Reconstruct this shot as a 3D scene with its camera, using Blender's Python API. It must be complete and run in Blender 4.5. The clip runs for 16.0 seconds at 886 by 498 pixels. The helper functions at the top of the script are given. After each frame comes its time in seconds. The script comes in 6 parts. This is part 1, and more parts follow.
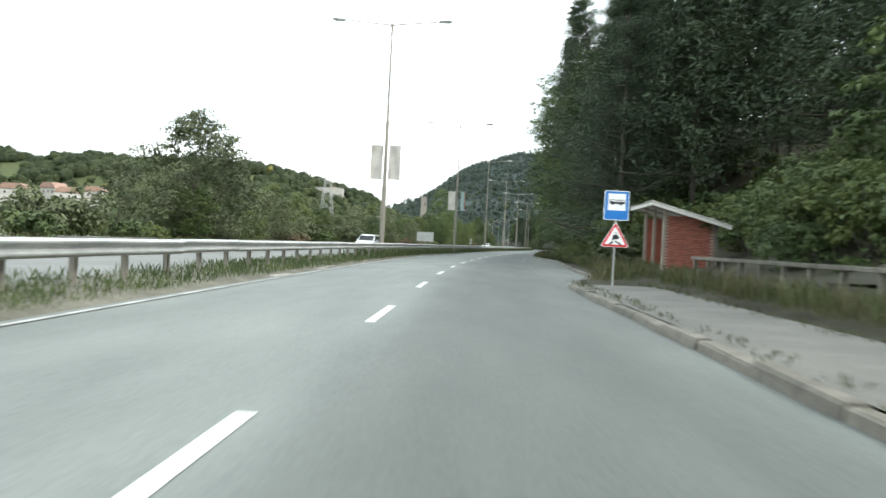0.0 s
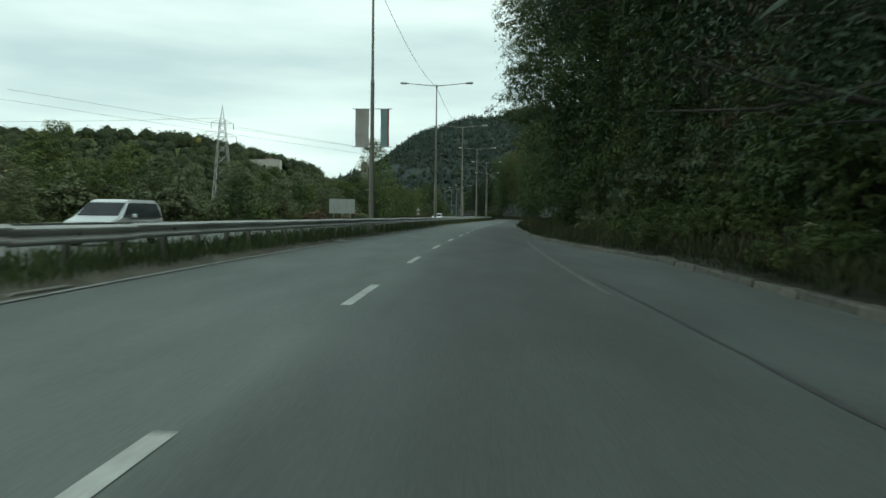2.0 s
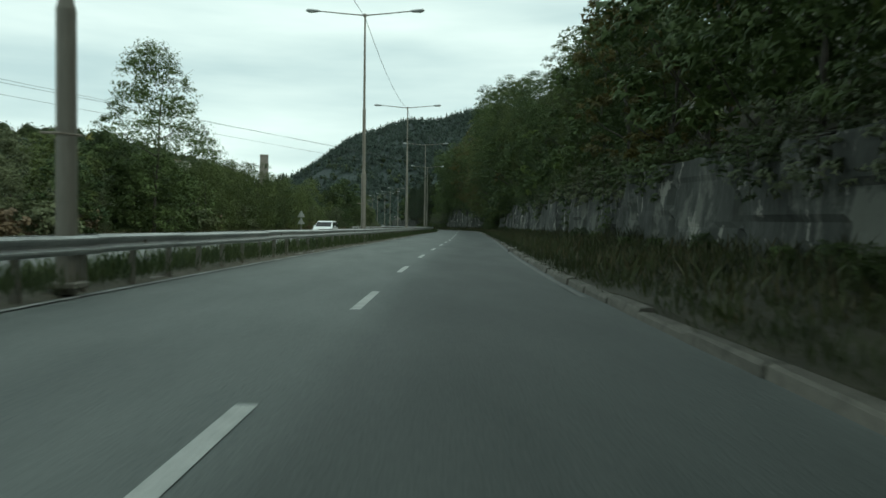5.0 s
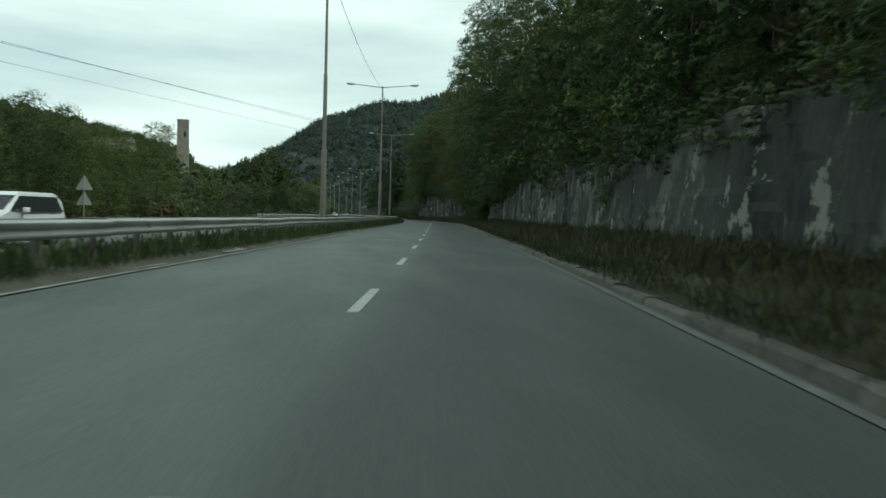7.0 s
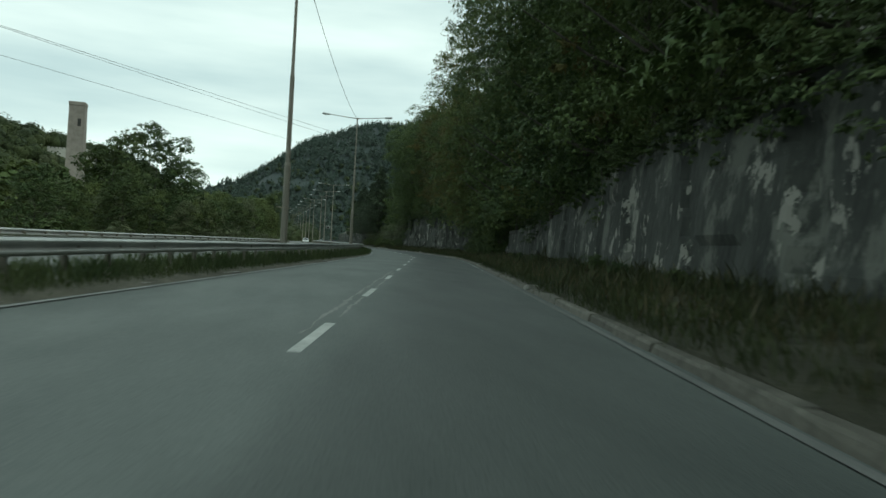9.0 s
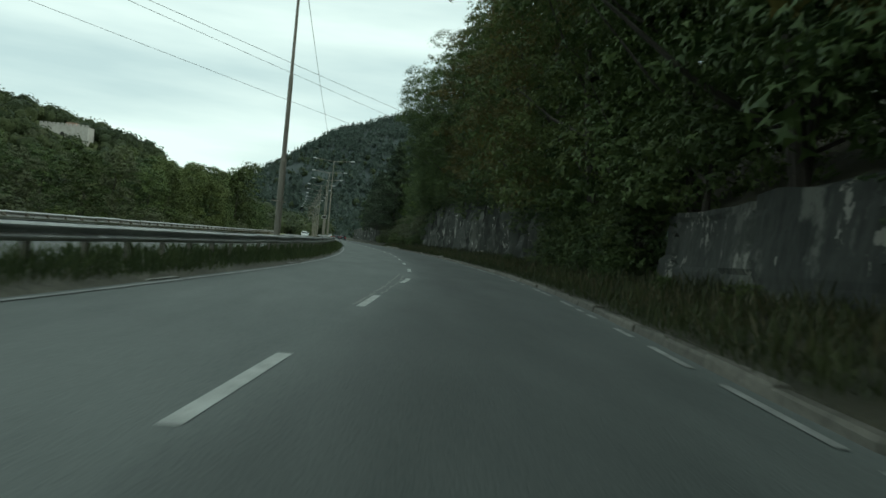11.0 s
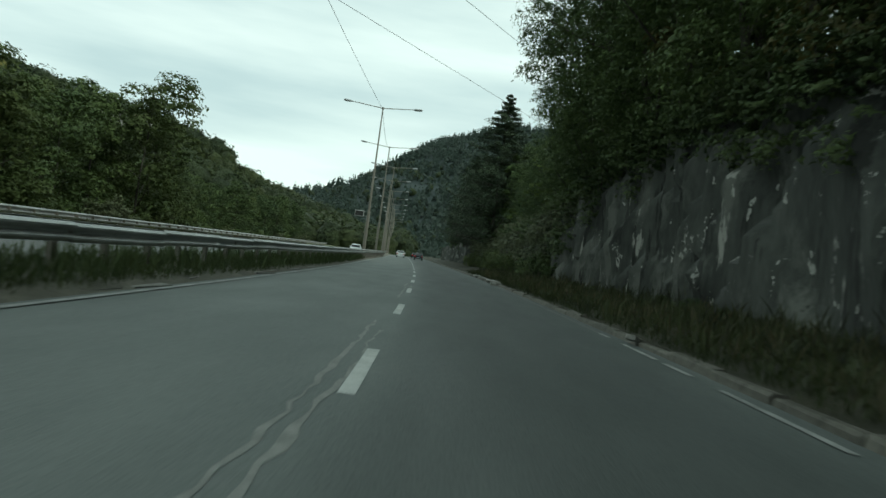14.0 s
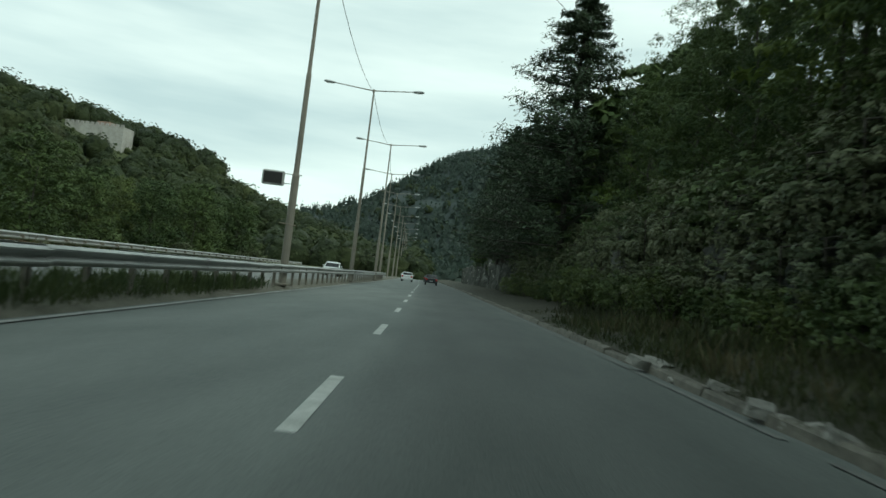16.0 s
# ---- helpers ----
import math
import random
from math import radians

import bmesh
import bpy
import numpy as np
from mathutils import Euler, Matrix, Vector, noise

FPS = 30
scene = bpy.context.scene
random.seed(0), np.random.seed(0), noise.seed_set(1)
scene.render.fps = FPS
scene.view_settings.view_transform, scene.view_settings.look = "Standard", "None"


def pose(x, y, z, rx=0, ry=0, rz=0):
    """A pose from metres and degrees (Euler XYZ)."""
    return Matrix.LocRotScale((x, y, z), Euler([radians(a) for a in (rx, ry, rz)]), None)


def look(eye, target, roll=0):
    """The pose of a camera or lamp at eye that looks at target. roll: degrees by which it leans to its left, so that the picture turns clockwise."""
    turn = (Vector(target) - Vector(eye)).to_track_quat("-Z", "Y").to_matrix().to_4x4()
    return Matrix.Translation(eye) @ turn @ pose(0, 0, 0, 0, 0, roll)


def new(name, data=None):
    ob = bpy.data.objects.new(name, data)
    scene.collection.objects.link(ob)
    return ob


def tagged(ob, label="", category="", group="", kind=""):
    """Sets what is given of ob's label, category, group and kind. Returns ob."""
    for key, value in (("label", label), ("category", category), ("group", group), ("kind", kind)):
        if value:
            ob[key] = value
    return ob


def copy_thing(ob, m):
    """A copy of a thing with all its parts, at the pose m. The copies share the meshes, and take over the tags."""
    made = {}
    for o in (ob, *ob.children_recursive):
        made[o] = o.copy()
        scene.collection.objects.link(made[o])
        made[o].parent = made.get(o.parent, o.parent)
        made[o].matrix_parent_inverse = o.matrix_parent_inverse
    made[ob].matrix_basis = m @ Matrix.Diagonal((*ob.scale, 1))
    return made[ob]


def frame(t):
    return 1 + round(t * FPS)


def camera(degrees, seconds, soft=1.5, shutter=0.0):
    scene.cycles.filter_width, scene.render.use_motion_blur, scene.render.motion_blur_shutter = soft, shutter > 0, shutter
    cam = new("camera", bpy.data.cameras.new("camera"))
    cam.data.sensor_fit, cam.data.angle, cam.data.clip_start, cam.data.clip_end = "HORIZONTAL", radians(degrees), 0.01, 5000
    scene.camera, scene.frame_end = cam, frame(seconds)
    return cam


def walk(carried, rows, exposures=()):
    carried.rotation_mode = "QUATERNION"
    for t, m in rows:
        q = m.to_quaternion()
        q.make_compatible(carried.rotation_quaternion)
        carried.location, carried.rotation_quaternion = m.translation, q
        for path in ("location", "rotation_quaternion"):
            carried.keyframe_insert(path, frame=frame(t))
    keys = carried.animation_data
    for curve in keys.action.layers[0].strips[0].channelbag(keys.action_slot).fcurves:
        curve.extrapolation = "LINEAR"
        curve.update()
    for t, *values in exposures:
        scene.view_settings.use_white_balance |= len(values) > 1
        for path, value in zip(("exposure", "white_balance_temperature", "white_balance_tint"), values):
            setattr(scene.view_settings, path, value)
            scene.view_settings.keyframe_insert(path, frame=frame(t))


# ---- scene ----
cam = camera(60.0, 16.0, 1.5, 0.18)
PATH = [
    (0.0, (0.001, 0.000, 1.210), (-0.469, 9.989, 1.127), 2.89),
    (0.5, (-0.063, 11.409, 1.211), (-1.417, 21.316, 1.070), 2.96),
    (1.0, (-0.001, 22.907, 1.207), (-0.311, 32.896, 0.873), 1.88),
    (1.5, (0.189, 34.433, 1.202), (0.293, 44.424, 0.794), 1.14),
    (2.0, (0.564, 45.981, 1.207), (0.713, 55.970, 0.771), 0.72),
    (2.5, (1.115, 57.532, 1.204), (1.712, 67.510, 0.921), 0.22),
    (3.0, (1.819, 69.086, 1.177), (2.580, 79.052, 0.889), 0.30),
    (3.5, (2.668, 80.671, 1.196), (3.465, 90.635, 0.906), 0.39),
    (4.0, (3.642, 92.293, 1.200), (4.477, 102.254, 0.908), 0.49),
    (4.5, (4.721, 103.953, 1.200), (5.592, 113.911, 0.906), 0.58),
    (5.0, (5.881, 115.655, 1.201), (6.789, 125.609, 0.905), 0.68),
    (5.5, (7.103, 127.402, 1.211), (8.048, 137.353, 0.912), 0.77),
    (6.0, (8.378, 139.197, 1.208), (9.397, 149.140, 0.894), 0.46),
    (6.5, (9.719, 150.983, 1.195), (10.808, 160.911, 0.698), 0.59),
    (7.0, (11.111, 162.709, 1.195), (12.363, 172.621, 0.773), 1.61),
    (7.5, (12.567, 174.453, 1.191), (13.822, 184.371, 0.941), 1.27),
    (8.0, (14.126, 186.245, 1.189), (15.308, 196.172, 0.953), 2.13),
    (8.5, (15.721, 198.098, 1.189), (16.926, 208.024, 1.021), 2.44),
    (9.0, (17.279, 210.089, 1.202), (18.616, 219.999, 1.171), 3.16),
    (9.5, (18.641, 222.119, 1.201), (19.882, 232.042, 1.166), 3.71),
    (10.0, (19.967, 234.170, 1.200), (21.112, 244.104, 1.162), 4.26),
    (10.5, (21.463, 246.223, 1.200), (22.512, 256.167, 1.159), 4.81),
    (11.0, (23.113, 258.258, 1.198), (24.066, 268.213, 1.153), 5.35),
    (11.5, (24.464, 270.258, 1.186), (25.320, 280.221, 1.138), 5.90),
    (12.0, (25.157, 282.201, 1.200), (25.845, 292.178, 1.150), 5.80),
    (12.5, (25.539, 294.049, 1.206), (25.921, 304.042, 1.147), 6.27),
    (13.0, (25.754, 305.779, 1.207), (25.913, 315.778, 1.190), 6.92),
    (13.5, (25.788, 317.382, 1.180), (25.567, 327.379, 1.252), 7.77),
    (14.0, (25.622, 328.857, 1.210), (25.245, 338.849, 1.322), 7.75),
    (14.5, (25.241, 340.130, 1.197), (24.727, 350.116, 1.333), 6.64),
    (15.0, (24.707, 351.241, 1.185), (24.187, 361.224, 1.440), 6.60),
    (15.5, (24.087, 362.286, 1.212), (23.488, 372.261, 1.562), 7.19),
    (16.0, (23.404, 373.309, 1.205), (22.751, 383.280, 1.582), 6.96),
]
walk(cam, [(t, look(eye, aim, roll)) for t, eye, aim, roll in PATH],
     exposures=[(0.0, 1.55, 6400, 8), (0.5, 1.2, 6350, 5), (0.8, 0.85, 6200, 0), (1.1, 0.35, 6150, -5), (1.4, 0.0, 6200, -10), (16.0, 0.0, 6200, -10)])

# ---- world and sun: an overcast late-summer sky ----
world = bpy.data.worlds.new("overcast_sky")
scene.world = world
world.use_nodes = True
wn, wl = world.node_tree.nodes, world.node_tree.links
wn.clear()
w_out = wn.new("ShaderNodeOutputWorld")
w_bg = wn.new("ShaderNodeBackground")
w_sky = wn.new("ShaderNodeTexSky")
w_sky.sky_type, w_sky.sun_disc = "NISHITA", False
w_sky.sun_elevation, w_sky.sun_rotation = radians(42), radians(118)
w_co = wn.new("ShaderNodeTexCoord")
w_map = wn.new("ShaderNodeMapping")
w_map.inputs["Scale"].default_value = (1.2, 1.2, 7.0)
w_noise = wn.new("ShaderNodeTexNoise")
w_noise.inputs["Scale"].default_value = 1.6
w_noise.inputs["Detail"].default_value = 5.0
w_noise.inputs["Roughness"].default_value = 0.5
w_ramp = wn.new("ShaderNodeValToRGB")
w_ramp.color_ramp.elements[0].position = 0.36
w_ramp.color_ramp.elements[0].color = (0.58, 0.66, 0.69, 1)
w_ramp.color_ramp.elements[1].position = 0.66
w_ramp.color_ramp.elements[1].color = (0.92, 0.96, 0.95, 1)
w_scale = wn.new("ShaderNodeMix")
w_scale.data_type, w_scale.blend_type = "RGBA", "MULTIPLY"
w_scale.inputs[0].default_value = 1.0
w_scale.inputs[7].default_value = (0.10, 0.10, 0.10, 1)
w_mix = wn.new("ShaderNodeMix")
w_mix.data_type = "RGBA"
w_mix.inputs[0].default_value = 0.93
wl.new(w_co.outputs["Generated"], w_map.inputs["Vector"])
wl.new(w_map.outputs["Vector"], w_noise.inputs["Vector"])
wl.new(w_noise.outputs["Fac"], w_ramp.inputs["Fac"])
wl.new(w_sky.outputs["Color"], w_scale.inputs[6])
wl.new(w_scale.outputs[2], w_mix.inputs[6])
wl.new(w_ramp.outputs["Color"], w_mix.inputs[7])
wl.new(w_mix.outputs[2], w_bg.inputs["Color"])
w_bg.inputs["Strength"].default_value = 1.13
wl.new(w_bg.outputs["Background"], w_out.inputs["Surface"])

sun = new("sun", bpy.data.lights.new("sun", "SUN"))
sun.data.energy, sun.data.angle, sun.data.color = 1.5, radians(25), (1.0, 0.96, 0.9)
sun.rotation_euler = (radians(48), 0, radians(62))


# ---- materials ----
def mat(name, dark, light, rough=0.8, scale=2.0, bump=0.0, bump_scale=20.0, metal=0.0, island=0.0, spec=0.3, fine=None, streak=None, objrand=0.0):
    """A rough surface whose colour wanders between two tones at two sizes, with fine relief."""
    m = bpy.data.materials.new(name)
    m.use_nodes = True
    n, l = m.node_tree.nodes, m.node_tree.links
    b = n["Principled BSDF"]
    co = n.new("ShaderNodeTexCoord")
    src = co.outputs["Object"]
    if streak:
        mp = n.new("ShaderNodeMapping")
        mp.inputs["Scale"].default_value = streak
        l.new(src, mp.inputs["Vector"])
        src = mp.outputs["Vector"]
    n1 = n.new("ShaderNodeTexNoise")
    n1.inputs["Scale"].default_value, n1.inputs["Detail"].default_value = scale, 6.0
    n1.inputs["Roughness"].default_value = 0.6
    l.new(src, n1.inputs["Vector"])
    n2 = n.new("ShaderNodeTexNoise")
    n2.inputs["Scale"].default_value, n2.inputs["Detail"].default_value = fine or scale * 9, 4.0
    l.new(src, n2.inputs["Vector"])
    add = n.new("ShaderNodeMath")
    add.operation = "MULTIPLY_ADD"
    l.new(n2.outputs["Fac"], add.inputs[0])
    add.inputs[1].default_value = 0.45
    l.new(n1.outputs["Fac"], add.inputs[2])
    val = add.outputs[0]
    for weight, kind in ((island, "ShaderNodeNewGeometry"), (objrand, "ShaderNodeObjectInfo")):
        if weight:
            g = n.new(kind)
            ma = n.new("ShaderNodeMath")
            ma.operation = "MULTIPLY_ADD"
            l.new(g.outputs["Random Per Island" if island and kind == "ShaderNodeNewGeometry" else "Random"], ma.inputs[0])
            ma.inputs[1].default_value = weight
            l.new(val, ma.inputs[2])
            val = ma.outputs[0]
    r = n.new("ShaderNodeValToRGB")
    extra = 0.5 * (island + objrand)
    r.color_ramp.elements[0].position = min(0.45 + extra * 0.4, 0.8)
    r.color_ramp.elements[1].position = min(0.95 + extra * 1.1, 1.0)
    r.color_ramp.elements[0].color = (*dark, 1)
    r.color_ramp.elements[1].color = (*light, 1)
    sub = n.new("ShaderNodeMath")
    sub.operation = "MULTIPLY"
    sub.inputs[1].default_value = 1.0 / (1.0 + island * 0.5 + objrand * 0.5)
    l.new(val, sub.inputs[0])
    l.new(sub.outputs[0], r.inputs["Fac"])
    l.new(r.outputs["Color"], b.inputs["Base Color"])
    b.inputs["Roughness"].default_value = rough
    b.inputs["Metallic"].default_value = metal
    b.inputs["Specular IOR Level"].default_value = spec
    if bump:
        n3 = n.new("ShaderNodeTexNoise")
        n3.inputs["Scale"].default_value, n3.inputs["Detail"].default_value = bump_scale, 5.0
        l.new(src, n3.inputs["Vector"])
        bp = n.new("ShaderNodeBump")
        bp.inputs["Strength"].default_value, bp.inputs["Distance"].default_value = bump, 0.05
        l.new(n3.outputs["Fac"], bp.inputs["Height"])
        l.new(bp.outputs["Normal"], b.inputs["Normal"])
    return m


def asphalt(name, base, worn):
    """Old asphalt: aggregate grain, broad stains, and a strip polished dark along each wheel path, laid by the road's own coordinates."""
    m = mat(name, base, worn, rough=0.8, spec=0.4, scale=0.8, bump=0.22, bump_scale=45, fine=24, streak=(1, 0.22, 1))
    n, l = m.node_tree.nodes, m.node_tree.links
    b = n["Principled BSDF"]
    old = b.inputs["Base Color"].links[0].from_socket
    uv = n.new("ShaderNodeUVMap")
    sep = n.new("ShaderNodeSeparateXYZ")
    l.new(uv.outputs["UV"], sep.inputs[0])
    nz = n.new("ShaderNodeTexNoise")
    mp = n.new("ShaderNodeMapping")
    mp.inputs["Scale"].default_value = (7, 0.6, 1)
    l.new(uv.outputs["UV"], mp.inputs["Vector"])
    l.new(mp.outputs["Vector"], nz.inputs["Vector"])
    nz.inputs["Scale"].default_value, nz.inputs["Detail"].default_value = 2.0, 4
    wob = n.new("ShaderNodeMath")
    wob.operation = "MULTIPLY_ADD"
    l.new(nz.outputs["Fac"], wob.inputs[0])
    wob.inputs[1].default_value = 0.05
    l.new(sep.outputs["X"], wob.inputs[2])
    r = n.new("ShaderNodeValToRGB")
    e = r.color_ramp.elements
    e[0].position, e[0].color = 0.0, (1, 1, 1, 1)
    e[1].position, e[1].color = 1.0, (0.92, 0.92, 0.92, 1)
    for p, c in ((0.53, 1.0), (0.565, 0.69), (0.63, 0.56), (0.74, 0.58), (0.82, 0.70), (0.88, 0.88)):
        k = e.new(p)
        k.color = (c, c, c, 1)
    l.new(wob.outputs[0], r.inputs["Fac"])
    mx = n.new("ShaderNodeMix")
    mx.data_type, mx.blend_type = "RGBA", "MULTIPLY"
    mx.inputs[0].default_value = 1.0
    l.new(old, mx.inputs[6])
    l.new(r.outputs["Color"], mx.inputs[7])
    l.new(mx.outputs[2], b.inputs["Base Color"])
    return m


def leafy(name, dark, light, rough=0.6, trans=0.16, clump=0.55, island=0.3, relief=0.0):
    """Leaves: each spray has its own tone between two greens, and lets some light through."""
    m = bpy.data.materials.new(name)
    m.use_nodes = True
    n, l = m.node_tree.nodes, m.node_tree.links
    b = n["Principled BSDF"]
    g = n.new("ShaderNodeNewGeometry")
    oi = n.new("ShaderNodeObjectInfo")
    co = n.new("ShaderNodeTexCoord")
    nz = n.new("ShaderNodeTexNoise")
    nz.inputs["Scale"].default_value, nz.inputs["Detail"].default_value = clump, 2.0
    l.new(co.outputs["Object"], nz.inputs["Vector"])
    val = None
    for src, weight in ((g.outputs["Random Per Island"], island), (oi.outputs["Random"], 0.75 - island), (nz.outputs["Fac"], 1.1)):
        ma = n.new("ShaderNodeMath")
        ma.operation = "MULTIPLY_ADD"
        l.new(src, ma.inputs[0])
        ma.inputs[1].default_value = weight
        if val is None:
            ma.inputs[2].default_value = -0.32
        else:
            l.new(val, ma.inputs[2])
        val = ma.outputs[0]
    r = n.new("ShaderNodeValToRGB")
    e = r.color_ramp.elements
    e[0].position, e[0].color = 0.15, (*dark, 1)
    e[1].position, e[1].color = 0.95, (*light, 1)
    sc = n.new("ShaderNodeMath")
    sc.operation = "MULTIPLY"
    sc.inputs[1].default_value = 1.0
    l.new(val, sc.inputs[0])
    l.new(sc.outputs[0], r.inputs["Fac"])
    l.new(r.outputs["Color"], b.inputs["Base Color"])
    b.inputs["Roughness"].default_value = rough
    b.inputs["Specular IOR Level"].default_value = 0.25
    if relief:
        n3 = n.new("ShaderNodeTexNoise")
        n3.inputs["Scale"].default_value, n3.inputs["Detail"].default_value, n3.inputs["Roughness"].default_value = 0.7, 6.0, 0.7
        l.new(co.outputs["Object"], n3.inputs["Vector"])
        bp = n.new("ShaderNodeBump")
        bp.inputs["Strength"].default_value, bp.inputs["Distance"].default_value = 1.0, relief
        l.new(n3.outputs["Fac"], bp.inputs["Height"])
        l.new(bp.outputs["Normal"], b.inputs["Normal"])
    tr = n.new("ShaderNodeBsdfTranslucent")
    l.new(r.outputs["Color"], tr.inputs["Color"])
    mx = n.new("ShaderNodeMixShader")
    mx.inputs[0].default_value = trans
    l.new(b.outputs[0], mx.inputs[1])
    l.new(tr.outputs[0], mx.inputs[2])
    l.new(mx.outputs[0], n["Material Output"].inputs["Surface"])
    return m


def with_patches(m, colour, scale, low, high, stretch=(1, 1, 1)):
    """Adds pale sharp-edged lime and render patches to a wall material."""
    n, l = m.node_tree.nodes, m.node_tree.links
    b = n["Principled BSDF"]
    old = b.inputs["Base Color"].links[0].from_socket
    co = n.new("ShaderNodeTexCoord")
    mp = n.new("ShaderNodeMapping")
    mp.inputs["Scale"].default_value = stretch
    l.new(co.outputs["Object"], mp.inputs["Vector"])
    z = n.new("ShaderNodeTexNoise")
    z.inputs["Scale"].default_value, z.inputs["Detail"].default_value, z.inputs["Roughness"].default_value = scale, 6.0, 0.7
    l.new(mp.outputs["Vector"], z.inputs["Vector"])
    r = n.new("ShaderNodeValToRGB")
    r.color_ramp.elements[0].position, r.color_ramp.elements[1].position = low, high
    l.new(z.outputs["Fac"], r.inputs["Fac"])
    mx = n.new("ShaderNodeMix")
    mx.data_type = "RGBA"
    l.new(r.outputs["Color"], mx.inputs[0])
    l.new(old, mx.inputs[6])
    mx.inputs[7].default_value = (*colour, 1)
    l.new(mx.outputs[2], b.inputs["Base Color"])
    return m


M_ROAD = asphalt("asphalt", (0.087, 0.099, 0.092), (0.152, 0.167, 0.156))
M_ROAD2 = mat("asphalt_far", (0.105, 0.11, 0.105), (0.155, 0.158, 0.15), scale=0.4, bump=0.2, bump_scale=60, fine=40)
M_PATCH = mat("old_pavement", (0.070, 0.070, 0.064), (0.135, 0.133, 0.122), scale=0.6, bump=0.4, bump_scale=30, fine=25)
M_LINE = mat("road_paint", (0.28, 0.285, 0.265), (0.55, 0.56, 0.53), scale=2.5, fine=40, rough=0.7)
M_WORNLINE = mat("worn_road_paint", (0.088, 0.093, 0.089), (0.185, 0.187, 0.177), scale=1.6, fine=30, rough=0.8)
M_LEFTLINE = mat("rubbed_road_paint", (0.14, 0.144, 0.136), (0.40, 0.405, 0.385), scale=1.2, fine=25, rough=0.75)
M_SEAL = mat("pale_crack_filler", (0.13, 0.135, 0.126), (0.27, 0.272, 0.25), scale=4, fine=40)
M_TAR = mat("tar_seam", (0.05, 0.05, 0.05), (0.10, 0.10, 0.10), scale=4, rough=0.6)
M_KERB = mat("weathered_concrete_kerb", (0.060, 0.057, 0.047), (0.165, 0.155, 0.13), scale=2.5, bump=0.5, bump_scale=18, fine=22, objrand=0.25)
M_SLAB = mat("pale_concrete_slab", (0.17, 0.168, 0.152), (0.33, 0.32, 0.29), scale=2.0, bump=0.5, bump_scale=14, fine=18, objrand=0.25)
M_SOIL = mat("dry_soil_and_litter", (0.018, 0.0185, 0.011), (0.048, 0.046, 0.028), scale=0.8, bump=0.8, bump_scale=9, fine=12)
M_MEDIAN = mat("dusty_median_soil", (0.050, 0.050, 0.034), (0.150, 0.142, 0.110), scale=0.9, bump=0.8, bump_scale=9, fine=12)
M_GROUND = mat("rough_meadow", (0.035, 0.05, 0.018), (0.12, 0.125, 0.05), scale=0.15, bump=0.8, bump_scale=4, fine=3)
M_CONC = mat("stained_concrete", (0.018, 0.020, 0.018), (0.064, 0.068, 0.060), scale=0.45, bump=0.7, bump_scale=5, fine=4, streak=(1, 1, 0.45), rough=0.9)
M_ROCK = mat("sprayed_rock_face", (0.022, 0.024, 0.021), (0.075, 0.079, 0.069), scale=0.45, bump=0.6, bump_scale=5, fine=4.5, streak=(1, 1, 0.3), rough=0.9)
with_patches(M_CONC, (0.110, 0.113, 0.098), 0.38, 0.52, 0.58, (1, 1, 0.7))
with_patches(M_CONC, (0.16, 0.157, 0.14), 1.5, 0.65, 0.68, (1, 1, 0.2))
with_patches(M_CONC, (0.215, 0.21, 0.185), 0.7, 0.594, 0.602, (1, 1, 0.7))
with_patches(M_ROCK, (0.110, 0.113, 0.098), 0.36, 0.51, 0.61, (1, 1, 0.5))
with_patches(M_ROCK, (0.022, 0.023, 0.020), 0.8, 0.56, 0.61, (1, 1, 0.14))
with_patches(M_ROCK, (0.27, 0.265, 0.235), 1.2, 0.63, 0.66, (1, 1, 0.18))
with_patches(M_ROCK, (0.32, 0.315, 0.285), 1.2, 0.625, 0.635, (1, 1, 0.7))
M_STEEL = mat("galvanised_steel", (0.27, 0.275, 0.265), (0.44, 0.445, 0.43), rough=0.45, metal=0.5, scale=1.5, fine=14, spec=0.5)
M_POLE = mat("grey_painted_pole", (0.14, 0.130, 0.106), (0.245, 0.228, 0.19), rough=0.6, scale=1.2, fine=12, streak=(1, 1, 0.2))
M_LAMP = mat("aluminium_lamp_housing", (0.30, 0.31, 0.31), (0.42, 0.43, 0.43), rough=0.45, metal=0.3)
M_LENS = mat("lamp_lens", (0.45, 0.46, 0.45), (0.6, 0.6, 0.58), rough=0.25, spec=0.5)
M_CLOTH = mat("bleached_banner_cloth", (0.50, 0.47, 0.43), (0.62, 0.60, 0.56), rough=0.9, scale=1.2, fine=9)
M_CLOTH_G = mat("faded_green_banner_cloth", (0.30, 0.42, 0.41), (0.42, 0.52, 0.51), rough=0.9, scale=1.2)
M_CLOTH_R = mat("faded_red_banner_cloth", (0.36, 0.13, 0.11), (0.45, 0.20, 0.17), rough=0.9, scale=1.2)
M_BLUE = mat("blue_sign_sheet", (0.012, 0.13, 0.42), (0.018, 0.17, 0.50), rough=0.45, scale=1.5)
M_WHITE = mat("white_sign_sheet", (0.68, 0.70, 0.70), (0.80, 0.81, 0.80), rough=0.45, scale=1.5)
M_RED = mat("red_sign_sheet", (0.50, 0.02, 0.03), (0.62, 0.035, 0.045), rough=0.45, scale=1.5)
M_BLACK = mat("black_sign_ink", (0.015, 0.015, 0.015), (0.03, 0.03, 0.03), rough=0.6)
M_GREYBACK = mat("bare_sign_back", (0.30, 0.31, 0.30), (0.42, 0.43, 0.41), rough=0.6, metal=0.2, scale=1.5)
